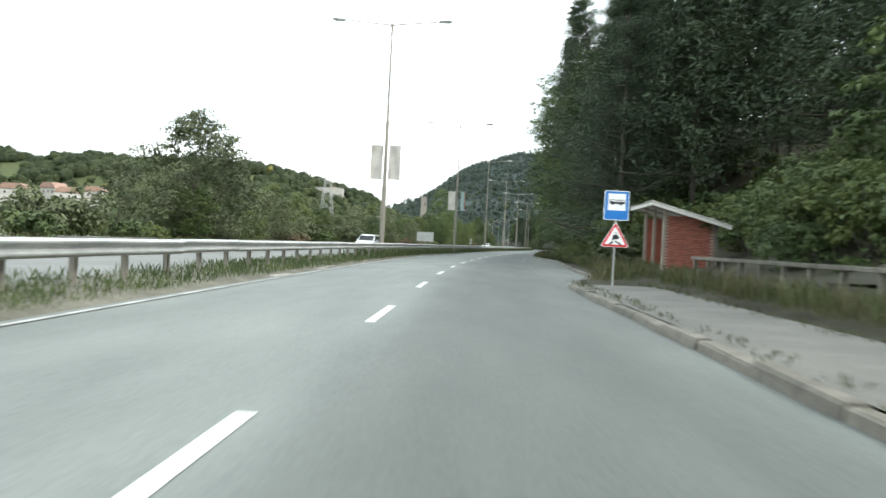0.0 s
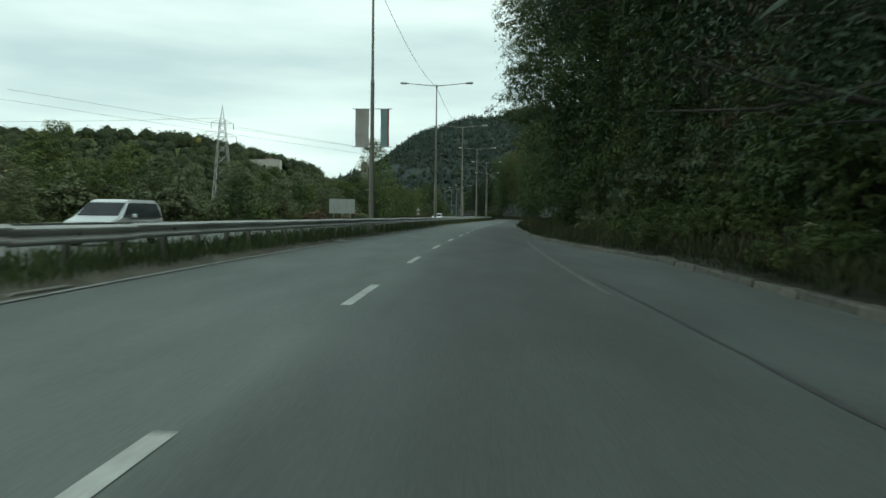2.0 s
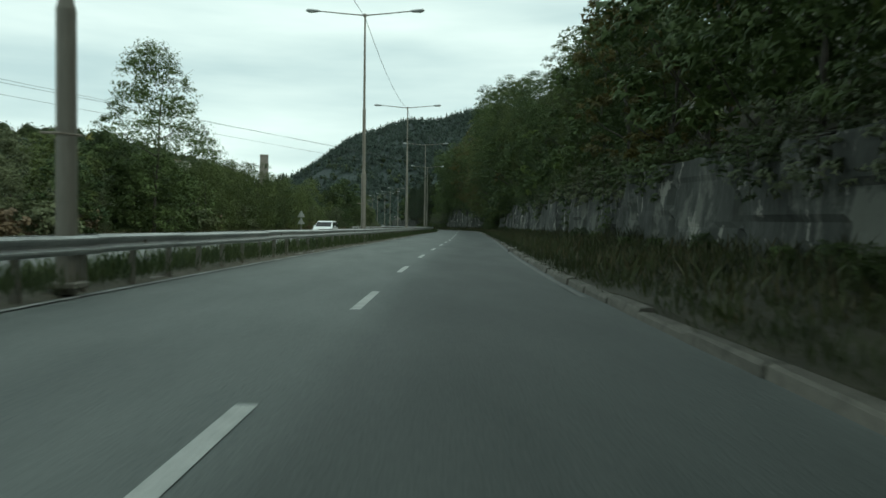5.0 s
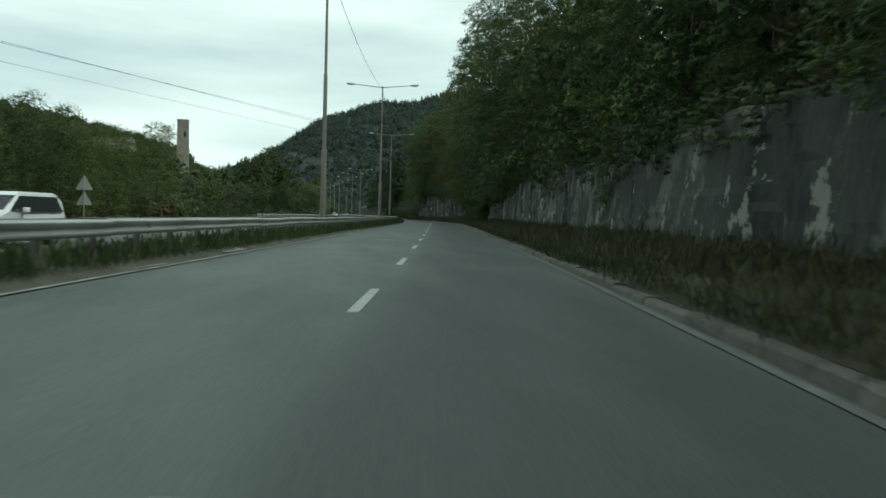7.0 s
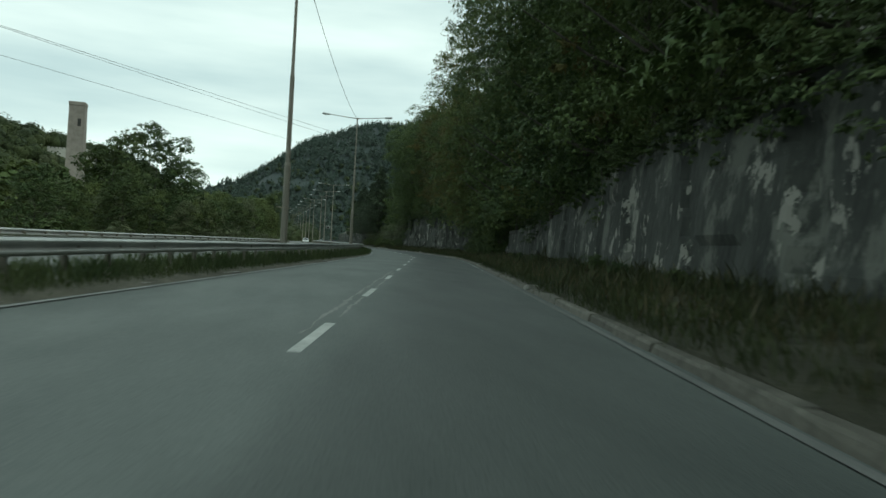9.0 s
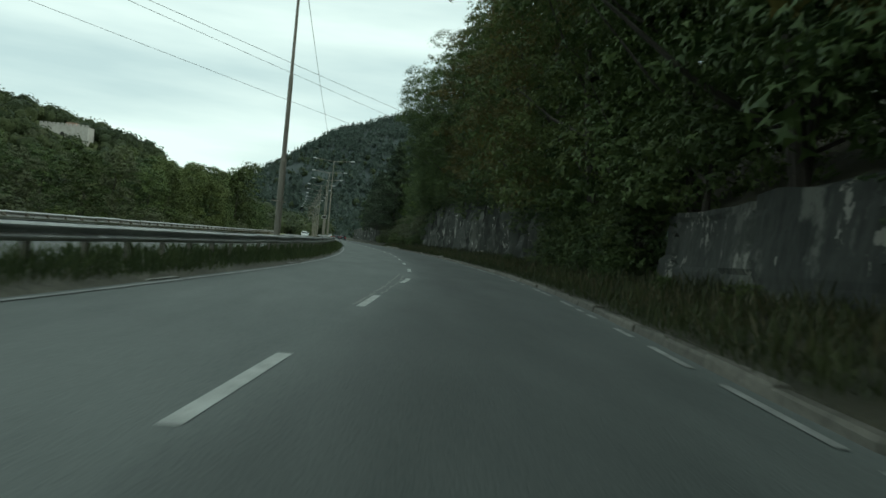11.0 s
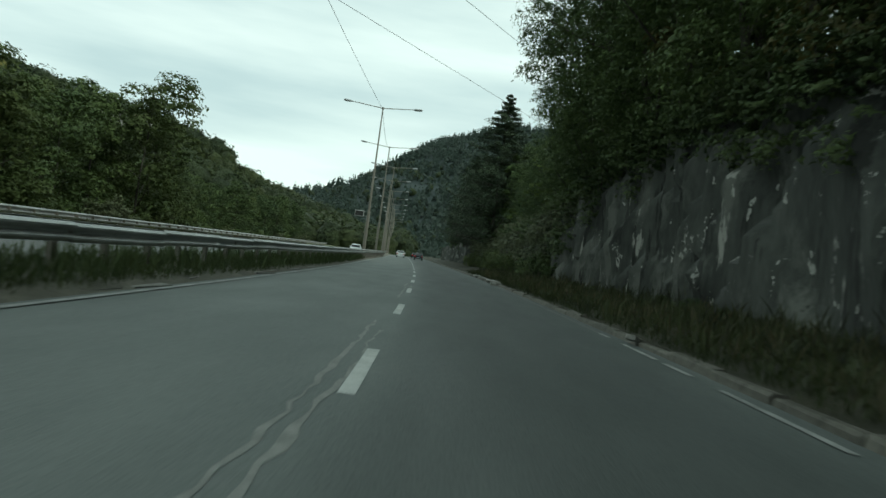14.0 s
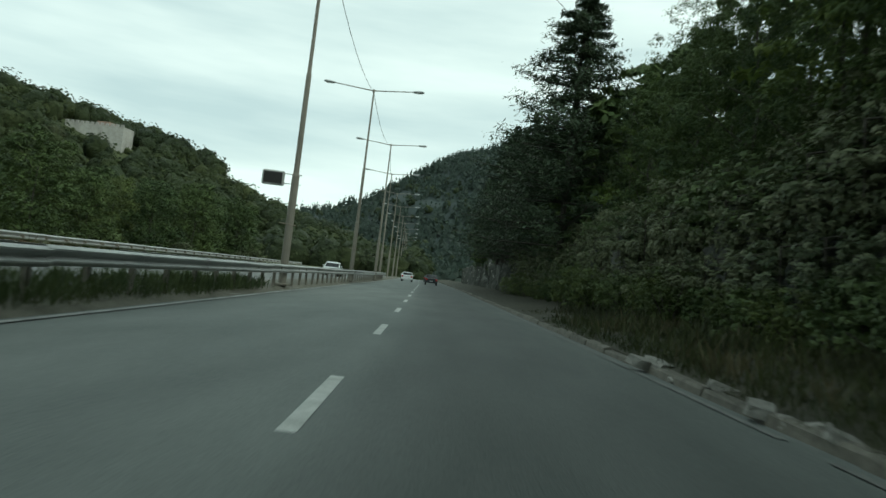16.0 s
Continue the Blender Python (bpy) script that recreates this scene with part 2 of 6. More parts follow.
M_BRICK = mat("red_brick", (0.16, 0.048, 0.032), (0.30, 0.095, 0.062), rough=0.85, scale=1.3, bump=0.4, bump_scale=25, objrand=0.5)
M_MORTAR = mat("grey_mortar", (0.20, 0.18, 0.16), (0.30, 0.27, 0.24), scale=4)
M_TIN = mat("weathered_corrugated_roof", (0.30, 0.30, 0.28), (0.50, 0.49, 0.46), rough=0.6, scale=1.2, fine=8)
M_WOOD = mat("grey_weathered_wood", (0.15, 0.125, 0.10), (0.32, 0.28, 0.23), rough=0.85, scale=2, bump=0.4, bump_scale=14, streak=(4, 4, 0.5))
M_BARK = mat("tree_bark", (0.030, 0.027, 0.022), (0.085, 0.076, 0.064), rough=0.9, scale=3, bump=0.9, bump_scale=12, streak=(1, 1, 0.3))
M_PLASTER = mat("pale_limewashed_wall", (0.27, 0.26, 0.235), (0.44, 0.425, 0.385), scale=0.4, fine=2)
M_CHIM = mat("old_chimney_render", (0.15, 0.135, 0.12), (0.27, 0.245, 0.215), scale=0.5, fine=2.5, bump=0.3, bump_scale=3)
M_TILE = mat("weathered_roof_tiles", (0.20, 0.125, 0.095), (0.30, 0.20, 0.155), scale=0.5, fine=4)
M_DARK = mat("dark_trim_and_hole_shade", (0.02, 0.02, 0.02), (0.04, 0.04, 0.035))
M_HILL = mat("wooded_hillside", (0.030, 0.042, 0.016), (0.080, 0.092, 0.034), scale=0.03, bump=1.0, bump_scale=0.5, fine=0.4)
# rock tone cooled and flattened: distance haze is put into the colour
M_HAZYCLIFF = mat("hazy_mountain_cliff", (0.018, 0.029, 0.027), (0.034, 0.046, 0.043), scale=0.05, bump=0.35, bump_scale=0.3, fine=0.35, streak=(1, 1, 0.5))
L_PINE = leafy("pine_needles", (0.018, 0.032, 0.017), (0.062, 0.088, 0.044), trans=0.1)
L_OAK = leafy("broad_leaves", (0.019, 0.039, 0.012), (0.088, 0.122, 0.036))
L_LIME = leafy("light_green_leaves", (0.050, 0.085, 0.018), (0.16, 0.20, 0.05), trans=0.35)
L_OLIVE = leafy("olive_green_leaves", (0.030, 0.049, 0.014), (0.108, 0.134, 0.042), trans=0.3, island=0.18)
L_IVY = leafy("climbing_leaves", (0.020, 0.040, 0.013), (0.088, 0.118, 0.040))
L_WILLOW = leafy("willow_leaves", (0.050, 0.064, 0.034), (0.145, 0.162, 0.082), trans=0.25, island=0.18)
L_RUST = leafy("rusty_autumn_leaves", (0.062, 0.045, 0.026), (0.135, 0.098, 0.056))
L_YELLOW = leafy("yellowing_leaves", (0.13, 0.13, 0.03), (0.25, 0.23, 0.07), trans=0.35)
L_AUTUMN = leafy("turning_leaves", (0.045, 0.048, 0.014), (0.135, 0.115, 0.035), trans=0.3)
L_CLEM = leafy("seeding_clematis", (0.036, 0.054, 0.022), (0.145, 0.155, 0.085))
L_WEED = leafy("rank_weeds", (0.020, 0.028, 0.012), (0.070, 0.068, 0.030))
L_GRASS = leafy("verge_grass", (0.018, 0.029, 0.010), (0.065, 0.075, 0.028), trans=0.2)
L_MEDIAN = leafy("median_weeds", (0.036, 0.058, 0.021), (0.118, 0.142, 0.056), trans=0.3)
L_DRY = leafy("dry_grass", (0.045, 0.042, 0.02), (0.12, 0.105, 0.055), trans=0.2)
L_FAR = leafy("distant_woods", (0.022, 0.036, 0.013), (0.088, 0.108, 0.040), trans=0.3, clump=0.05, island=0.5, relief=1.6)
L_DARKWOOD = leafy("dark_hill_oaks", (0.014, 0.025, 0.010), (0.052, 0.070, 0.027), trans=0.25, clump=0.05, island=0.5, relief=1.6)
L_PALEWOOD = leafy("pale_hill_trees", (0.040, 0.052, 0.026), (0.115, 0.125, 0.062), trans=0.3, clump=0.05, island=0.5, relief=1.6)
# pine greens greyed and lifted, with the haze of distance in the colour
L_HAZYPINE = leafy("hazy_distant_pines", (0.042, 0.063, 0.053), (0.062, 0.084, 0.069), trans=0.5, clump=0.015, island=0.1)
M_CARW = mat("white_car_paint", (0.66, 0.68, 0.68), (0.72, 0.74, 0.74), rough=0.25, spec=0.6)
M_CARS = mat("silver_car_paint", (0.52, 0.55, 0.55), (0.60, 0.63, 0.63), rough=0.3, metal=0.25, spec=0.6)
M_CARD = mat("dark_car_paint", (0.020, 0.024, 0.028), (0.03, 0.034, 0.038), rough=0.25, spec=0.6)
M_GLASS = mat("tinted_car_glass", (0.02, 0.025, 0.028), (0.035, 0.04, 0.045), rough=0.08, spec=0.7)
M_RUBBER = mat("tyre_rubber", (0.015, 0.015, 0.015), (0.03, 0.03, 0.03))
M_TAIL = mat("red_tail_lens", (0.35, 0.015, 0.015), (0.45, 0.02, 0.02), rough=0.2)
M_WIRE = mat("power_line", (0.05, 0.05, 0.05), (0.08, 0.08, 0.08))


# ---- the road's line: x of the lane divider for each y ----
ROAD_Y = [-200, -60, 0, 23, 41, 68, 77, 139, 184, 194, 221, 240, 282, 293, 302, 338, 373, 404, 432, 456, 520, 600, 800, 1200]
ROAD_X = [3.0, -0.8, -1.5, -1.6, -1.45, 0.08, 0.8, 6.82, 12.8, 13.95, 17.2, 19.35, 24.3, 25.05, 25.35, 24.75, 22.6, 20.1, 17.7, 15.8, 10.0, 2.5, -18.0, -60.0]
_gy = np.arange(-200, 1200, 1.0)
_gx = np.interp(_gy, ROAD_Y, ROAD_X)
_k = np.exp(-0.5 * (np.arange(-30, 31) / 10.0) ** 2)
_gx = np.convolve(np.pad(_gx, 30, mode="reflect", reflect_type="odd"), _k / _k.sum(), mode="valid")
_gs = np.gradient(_gx, _gy)


def at(y, off=0.0, z=0.0):
    """The point beside the lane divider at station y, off metres to the right of it."""
    x, s = float(np.interp(y, _gy, _gx)), float(np.interp(y, _gy, _gs))
    c = 1 / math.sqrt(1 + s * s)
    return Vector((x + off * c, y - off * s * c, z))


def turn_at(y):
    """Degrees by which the road's heading at station y is turned from +y."""
    return -math.degrees(math.atan(float(np.interp(y, _gy, _gs))))


def lerp(y, table):
    return float(np.interp(y, [r[0] for r in table], [r[1] for r in table]))


EDGE_L = [(-100, -3.9), (0, -3.9), (30, -4.15), (60, -4.55), (140, -4.7), (180, -4.8), (218, -4.75), (270, -4.05), (330, -4.1), (400, -4.5), (700, -4.5)]
EDGE_R = [(-100, 4.0), (0, 4.1), (60, 3.8), (130, 3.65), (172, 3.85), (215, 4.05), (270, 4.55), (283, 4.6), (300, 4.35), (330, 4.45), (375, 4.6), (700, 4.7)]
KERB_R = [(-100, 4.35), (24, 4.35), (28, 5.2), (34, 6.3), (68, 6.75), (78, 5.4), (90, 4.25), (130, 3.8), (172, 4.0), (205, 4.05), (222, 4.3), (270, 4.8), (283, 4.88), (300, 4.65), (330, 4.8), (700, 5.0)]
RAIL = [(-100, -5.4), (49, -5.37), (90, -5.03), (129, -4.95), (167, -5.31), (206, -5.58), (247, -5.49), (270, -5.45), (330, -5.4), (404, -5.03), (432, -5.0), (700, -5.4)]


# ---- mesh tools ----
def mesh_ob(name, verts, faces, material, parent=None, uv=None, smooth=False, label=""):
    me = bpy.data.meshes.new(name)
    me.from_pydata([tuple(v) for v in verts], [], faces)
    me.materials.append(material)
    if uv is not None:
        layer = me.uv_layers.new(name="UVMap")
        for lp in me.loops:
            layer.data[lp.index].uv = uv[lp.vertex_index]
    if smooth:
        me.shade_smooth()
    me.update()
    ob = new(name, me)
    if parent:
        ob.parent = parent
    if label:
        ob["label"] = label
    return ob


def part(name, bm, material, parent, label="", smooth=False):
    me = bpy.data.meshes.new(name)
    bm.to_mesh(me)
    bm.free()
    me.materials.append(material)
    if smooth:
        me.shade_smooth()
    ob = new(name, me)
    ob.parent = parent
    if label:
        ob["label"] = label
    return ob


def thing(name, m, label, category, group=""):
    ob = new(name)
    ob.empty_display_size = 0.3
    ob.matrix_basis = m
    return tagged(ob, label, category, group)


def box(x0, y0, z0, x1, y1, z1, bevel=0.0):
    bm = bmesh.new()
    bmesh.ops.create_cube(bm, size=1.0)
    for v in bm.verts:
        v.co = Vector(((x0 + x1) / 2 + v.co.x * (x1 - x0), (y0 + y1) / 2 + v.co.y * (y1 - y0), (z0 + z1) / 2 + v.co.z * (z1 - z0)))
    if bevel:
        bmesh.ops.bevel(bm, geom=bm.edges[:], offset=bevel, segments=1, affect="EDGES")
    return bm


def tube(points, radii, sides=8, cap=True):
    """A round bar along points."""
    bm = bmesh.new()
    rings = []
    for i, p in enumerate(points):
        a, b = Vector(points[max(i - 1, 0)]), Vector(points[min(i + 1, len(points) - 1)])
        q = (b - a).to_track_quat("Z", "Y")
        rings.append([bm.verts.new(Vector(p) + q @ Vector((radii[i] * math.cos(k * math.tau / sides), radii[i] * math.sin(k * math.tau / sides), 0))) for k in range(sides)])
    for r0, r1 in zip(rings, rings[1:]):
        for k in range(sides):
            bm.faces.new((r0[k], r0[(k + 1) % sides], r1[(k + 1) % sides], r1[k]))
    if cap:
        bm.faces.new(rings[0][::-1])
        bm.faces.new(rings[-1])
    return bm


def join(*bms):
    out = bms[0]
    for b in bms[1:]:
        tmp = bpy.data.meshes.new("tmp")
        b.to_mesh(tmp)
        b.free()
        out.from_mesh(tmp)
        bpy.data.meshes.remove(tmp)
    return out


def poly(points, y0, y1):
    """A flat plate in the xz plane between y0 and y1."""
    bm = bmesh.new()
    a = [bm.verts.new((x, y0, z)) for x, z in points]
    b = [bm.verts.new((x, y1, z)) for x, z in points]
    bm.faces.new(a)
    bm.faces.new(b[::-1])
    for i in range(len(a)):
        j = (i + 1) % len(a)
        bm.faces.new((a[j], a[i], b[i], b[j]))
    bmesh.ops.recalc_face_normals(bm, faces=bm.faces[:])
    return bm


def ribbon(name, stations, section, material, kind="structure", label="", category="", jitter=0.0, smooth=False, parent=None):
    """A strip along the road; section(y) gives its (offset, z) pairs from left to right."""
    verts, faces, uv = [], [], []
    n = None
    for y in stations:
        sec = section(y)
        n = len(sec)
        for o, z in sec:
            j = jitter * noise.noise(Vector((o * 0.6, y * 0.25, z))) if jitter else 0.0
            verts.append(at(y, o, z + j))
            uv.append(((o + 7.0) / 14.0, y / 14.0))
    for i in range(len(stations) - 1):
        for k in range(n - 1):
            a = i * n + k
            faces.append((a, a + 1, a + n + 1, a + n))
    ob = mesh_ob(name, verts, faces, material, parent=parent, uv=uv, smooth=smooth)
    if kind and not parent:
        tagged(ob, label, category, kind=kind)
    return ob


Y = lambda a, b, step=4.0: list(np.arange(a, b + 0.01, step))

# ---- ground and road ----
gx = np.concatenate([np.linspace(-3000, -120, 9), np.linspace(-100, 140, 13), np.linspace(170, 3000, 9)])
gyv = np.concatenate([np.linspace(-2500, -220, 7), np.linspace(-200, 900, 45), np.linspace(1000, 4200, 9)])
verts = [(x, y, -0.25 + 0.25 * noise.noise(Vector((x * 0.01, y * 0.01, 0))) - 0.2) for y in gyv for x in gx]
nx = len(gx)
mesh_ob("ground", verts, [(j * nx + i, j * nx + i + 1, (j + 1) * nx + i + 1, (j + 1) * nx + i) for j in range(len(gyv) - 1) for i in range(nx - 1)], M_GROUND)
tagged(bpy.data.objects["ground"], "rough green and brown meadow along the road", "ground", kind="structure")

ribbon("road", Y(-100, 900), lambda y: [(-5.0, -0.02), (-3, 0), (-1.5, 0), (0, 0), (1.5, 0), (3, 0), (lerp(y, KERB_R) + 0.05, -0.01)], M_ROAD,
       label="worn grey two-lane asphalt carriageway with a darker polished lane", category="road")
ribbon("road_opposite", Y(-100, 900), lambda y: [(-15.6, -0.02), (-11.3, 0.04), (-6.9, 0.0)], M_ROAD2,
       label="pale grey asphalt of the oncoming carriageway", category="road")
ribbon("median", Y(-100, 700, 2.0), lambda y: [(lerp(y, EDGE_L) - 0.15, -0.03), (lerp(y, EDGE_L) - 0.4, 0.05), (lerp(y, EDGE_L) - 0.9, 0.15), (-6.3, 0.18), (-6.85, 0.10), (-6.9, -0.03)], M_MEDIAN, jitter=0.02,
       label="narrow raised median of soil and weeds", category="median")
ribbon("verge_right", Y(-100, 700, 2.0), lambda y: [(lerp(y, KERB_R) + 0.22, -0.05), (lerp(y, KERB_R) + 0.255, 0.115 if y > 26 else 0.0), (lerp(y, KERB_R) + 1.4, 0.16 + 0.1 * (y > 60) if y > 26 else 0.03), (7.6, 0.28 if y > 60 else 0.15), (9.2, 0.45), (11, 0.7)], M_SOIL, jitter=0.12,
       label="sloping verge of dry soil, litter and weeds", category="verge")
ribbon("verge_left", Y(-100, 700, 4.0), lambda y: [(-15.6, -0.05), (-16.5, 0.05), (-22, 0.3), (-32, 0.2), (-60, -0.3)], M_GROUND, jitter=0.2,
       label="rough grass verge beside the oncoming carriageway", category="verge")

# road paint
for side, table, inset, material, nm in ((1, EDGE_R, 0.0, M_WORNLINE, "edge_line"), (-1, EDGE_L, 0.05, M_LEFTLINE, "edge_line")):
    spans = [(58, 84), (129, 205), (206, 252), (346, 380), (381, 560)] if side > 0 else [(-60, 120), (121, 260), (261, 560)]
    for a, b in spans:
        ribbon(nm, Y(a, b, 2.0), lambda y: [(lerp(y, table) - 0.06 + inset, 0.006), (lerp(y, table) + 0.06 + inset, 0.006)], material,
               label="worn white edge line painted on asphalt", category="road marking")
rl = random.Random(8)
y = 252.0
while y < 346:
    b = y + rl.uniform(.7, 3.6)
    ribbon("edge_line", Y(y, b, (b - y) / 4), lambda q: [(lerp(q, EDGE_R) - 0.055, 0.006), (lerp(q, EDGE_R) + 0.055, 0.006)], M_LEFTLINE,
           label="broken remnant of a white edge line", category="road marking")
    y = b + rl.uniform(.2, 2.2)
DASH_O = [(276, 0), (283, .28), (293, .14), (300, 0), (309, 0), (322, .16), (331, .14), (338, .04), (348, 0)]
DASH = [(-3, -6.9), (0, 20.05), (5, 65.17), (6, 73.79), (13, 135.4), (18, 181.22), (19, 190.45), (22, 218.32), (30, 289.6), (31, 298.9), (35, 335.1), (39, 369.6), (62, 578.0)]
for i in range(-3, 62):
    y = lerp(i, DASH)
    rows = Y(y, y + 3.0, 1.0)
    ob = ribbon("lane_dash", rows, lambda s: [(lerp(s, DASH_O) - 0.075, 0.006), (lerp(s, DASH_O) + 0.075, 0.006)], M_LINE, kind="", label="")
    tagged(ob, "white painted lane divider dash", "road marking", "lane dashes", "structure")


# ---- kerbs ----
def kerb_mesh(length, seed):
    rnd = random.Random(seed)
    bm = bmesh.new()
    prof = [(0.0, -0.05), (0.025, 0.10), (0.05, 0.13), (0.21, 0.135), (0.25, 0.12), (0.26, -0.05)]
    a = [bm.verts.new((x + rnd.uniform(-.012, .012), 0.012, z + rnd.uniform(-.012, .01))) for x, z in prof]
    b = [bm.verts.new((x + rnd.uniform(-.012, .012), length - 0.012, z + rnd.uniform(-.012, .01))) for x, z in prof]
    bm.faces.new(a[::-1])
    bm.faces.new(b)
    for i in range(len(prof)):
        j = (i + 1) % len(prof)
        bm.faces.new((a[i], a[j], b[j], b[i]))
    bmesh.ops.recalc_face_normals(bm, faces=bm.faces[:])
    me = bpy.data.meshes.new("kerb_stone")
    bm.to_mesh(me)
    bm.free()
    me.materials.append(M_KERB)
    return me


kerb_root = tagged(new("kerb"), "row of weathered concrete kerb stones along the carriageway", "kerb", kind="structure")
kerb_variants = [kerb_mesh(2.0, s) for s in range(6)]
rk = random.Random(5)
y = -14.0
while y < 520:
    a, b = at(y, lerp(y, KERB_R)), at(y + 2.0, lerp(y + 2.0, KERB_R))
    d = b - a
    if not 25.0 < y < 27.5:
        ob = new("kerb_stone", kerb_variants[rk.randrange(6)])
        ob.parent = kerb_root
        ang = math.degrees(math.atan2(-d.x, d.y))
        ob.matrix_basis = pose(a.x + rk.uniform(-.02, .02), a.y, rk.uniform(-.035, .012), rk.uniform(-.6, .6), rk.uniform(-2, 2), ang + rk.uniform(-.7, .7)) @ Matrix.Diagonal((1, d.length / 2.0, 1, 1))
    y += 2.0

# ---- guard rails on the median ----
def beam_mesh(sign):
    prof = [(0.02, 0.985), (0.085, 0.935), (0.085, 0.905), (0.01, 0.845), (0.01, 0.81), (0.085, 0.75), (0.085, 0.72), (0.02, 0.67)]
    bm = bmesh.new()
    ring = prof + [(x - 0.006, z - 0.002) for x, z in prof[::-1]]
    a = [bm.verts.new((sign * x, -0.05, z)) for x, z in ring]
    b = [bm.verts.new((sign * (x + 0.006), 4.05, z)) for x, z in ring]
    for i in range(len(ring)):
        j = (i + 1) % len(ring)
        bm.faces.new((a[i], a[j], b[j], b[i]))
    bm.faces.new(a[::-1])
    bm.faces.new(b)
    bmesh.ops.recalc_face_normals(bm, faces=bm.faces[:])
    me = bpy.data.meshes.new("beam")
    bm.to_mesh(me)
    bm.free()
    me.materials.append(M_STEEL)
    return me


def post_mesh():
    me = bpy.data.meshes.new("post")
    bm = join(box(-0.05, -0.06, -0.1, -0.035, 0.06, 0.93), box(0.035, -0.06, -0.1, 0.05, 0.06, 0.93), box(-0.05, -0.06, -0.1, 0.05, -0.045, 0.93),
              box(-0.26, -0.05, 0.76, 0.26, 0.05, 0.90))
    bm.to_mesh(me)
    bm.free()
    me.materials.append(M_POLE)
    return me


def guard_rail(y0, y1, off, double, label):
    root = tagged(new("guard_rail"), label, "guard rail")
    near, far, posts = beam_mesh(1), beam_mesh(-1), post_mesh()
    rnd = random.Random(int(y0 + 900))
    y = y0
    while y < y1:
        a, b = at(y, off(y)), at(y + 4.0, off(y + 4.0))
        d = b - a
        ang = math.degrees(math.atan2(-d.x, d.y))
        rightward = Vector((d.y, -d.x, 0)).normalized()
        for me, shift in (((near, 0.26), (far, -0.26)) if double else ((near, 0.10),)):
            ob = new("beam", me)
            ob.parent = root
            ob.matrix_basis = pose(*(a + rightward * shift), rnd.uniform(-.15, .15), rnd.uniform(-2, 2), ang + rnd.uniform(-.12, .12)) @ Matrix.Diagonal((1, d.length / 4.0, 1, 1))
            ob.location.z = rnd.uniform(-.012, .012)
        for f in (0.0, 0.5):
            ob = new("post", posts)
            ob.parent = root
            p = a.lerp(b, f)
            ob.matrix_basis = pose(p.x, p.y, rnd.uniform(-.02, .01), rnd.uniform(-2, 2), rnd.uniform(-2.5, 2.5), ang)
        y += 4.0
    return root


guard_rail(-23.2, 480, lambda y: lerp(y, RAIL), True, "double-sided galvanised steel guard rail on the median")
guard_rail(236, 480, lambda y: -16.6, False, "galvanised steel guard rail beyond the oncoming carriageway")


# ---- street lamps ----
POLE_H, ARM = 15.0, 3.6


def street_lamp(banners=False, matrix=None, label="tall grey street lamp with two arms on the median"):
    root = thing("street_lamp", matrix or Matrix(), label, "street lamp", "median street lamps")
    part("pole", tube([(0, 0, 0), (0, 0, 4.6), (0, 0, 4.75), (0, 0, 8.8), (0, 0, 8.95), (0, 0, POLE_H)], [0.165, 0.155, 0.118, 0.108, 0.082, 0.058], 12), M_POLE, root, smooth=False)
    part("base_flange", box(-0.25, -0.25, 0.1, 0.25, 0.25, 0.2, 0.02), M_POLE, root)
    part("cable_band", tube([(-0.42, 0, 2.63), (0, -0.17, 2.60), (0.26, 0, 2.58)], [0.022, 0.026, 0.022], 6), M_WOOD, root)
    part("cap", tube([(0, 0, POLE_H - 0.12), (0, 0, POLE_H + 0.1)], [0.11, 0.09], 8), M_POLE, root)
    for sx in (-1, 1):
        part("arm", tube([(0, 0, POLE_H), (sx * 1.2, 0, POLE_H + 0.1), (sx * (ARM - 0.5), 0, POLE_H + 0.28)], [0.045, 0.04, 0.035], 8), M_POLE, root)
        head = tube([(sx * (ARM - 0.6), 0, POLE_H + 0.27), (sx * (ARM - 0.45), 0, POLE_H + 0.28), (sx * (ARM + 0.2), 0, POLE_H + 0.34), (sx * (ARM + 0.32), 0, POLE_H + 0.33)], [0.06, 0.13, 0.15, 0.06], 8)
        for v in head.verts:
            v.co.z = POLE_H + 0.3 + (v.co.z - POLE_H - 0.3) * 0.75
        part("lamp_head", head, M_LAMP, root)
        part("lens", box(min(sx * (ARM - 0.35), sx * (ARM + 0.15)), -0.09, POLE_H + 0.19, max(sx * (ARM - 0.35), sx * (ARM + 0.15)), 0.09, POLE_H + 0.24, 0.02), M_LENS, root)
    if banners:
        for z in (5.08, 7.25):
            part("banner_bar", tube([(-1.15, 0, z), (1.15, 0, z)], [0.022, 0.022], 6), M_LAMP, root)
        torn = banners == 2
        for sx in (-1, 1):
            xs = np.linspace(0.18, 0.98, 9)
            cols = [[Vector((sx * x, 0.05 * math.sin(x * 7 + z * 1.7) + 0.02 * math.sin(z * 5), z)) for x in xs] for z in np.linspace(5.10, 7.23, 14)]
            if torn and sx > 0:
                strips = ((M_CLOTH_G, 3, 7, "faded green banner strip"), (M_CLOTH_R, 7, 8, "faded red banner strip"))
            else:
                strips = ((M_CLOTH, 0, 8, ""),)
            for material, k0, k1, lab in strips:
                bm = bmesh.new()
                g = [[bm.verts.new(c) for c in row[k0:k1 + 1]] for row in cols]
                for r0, r1 in zip(g, g[1:]):
                    for k in range(len(r0) - 1):
                        bm.faces.new((r0[k], r0[k + 1], r1[k + 1], r1[k]))
                bmesh.ops.solidify(bm, geom=bm.faces[:], thickness=0.006)
                part("banner", bm, material, root, lab)
    return root


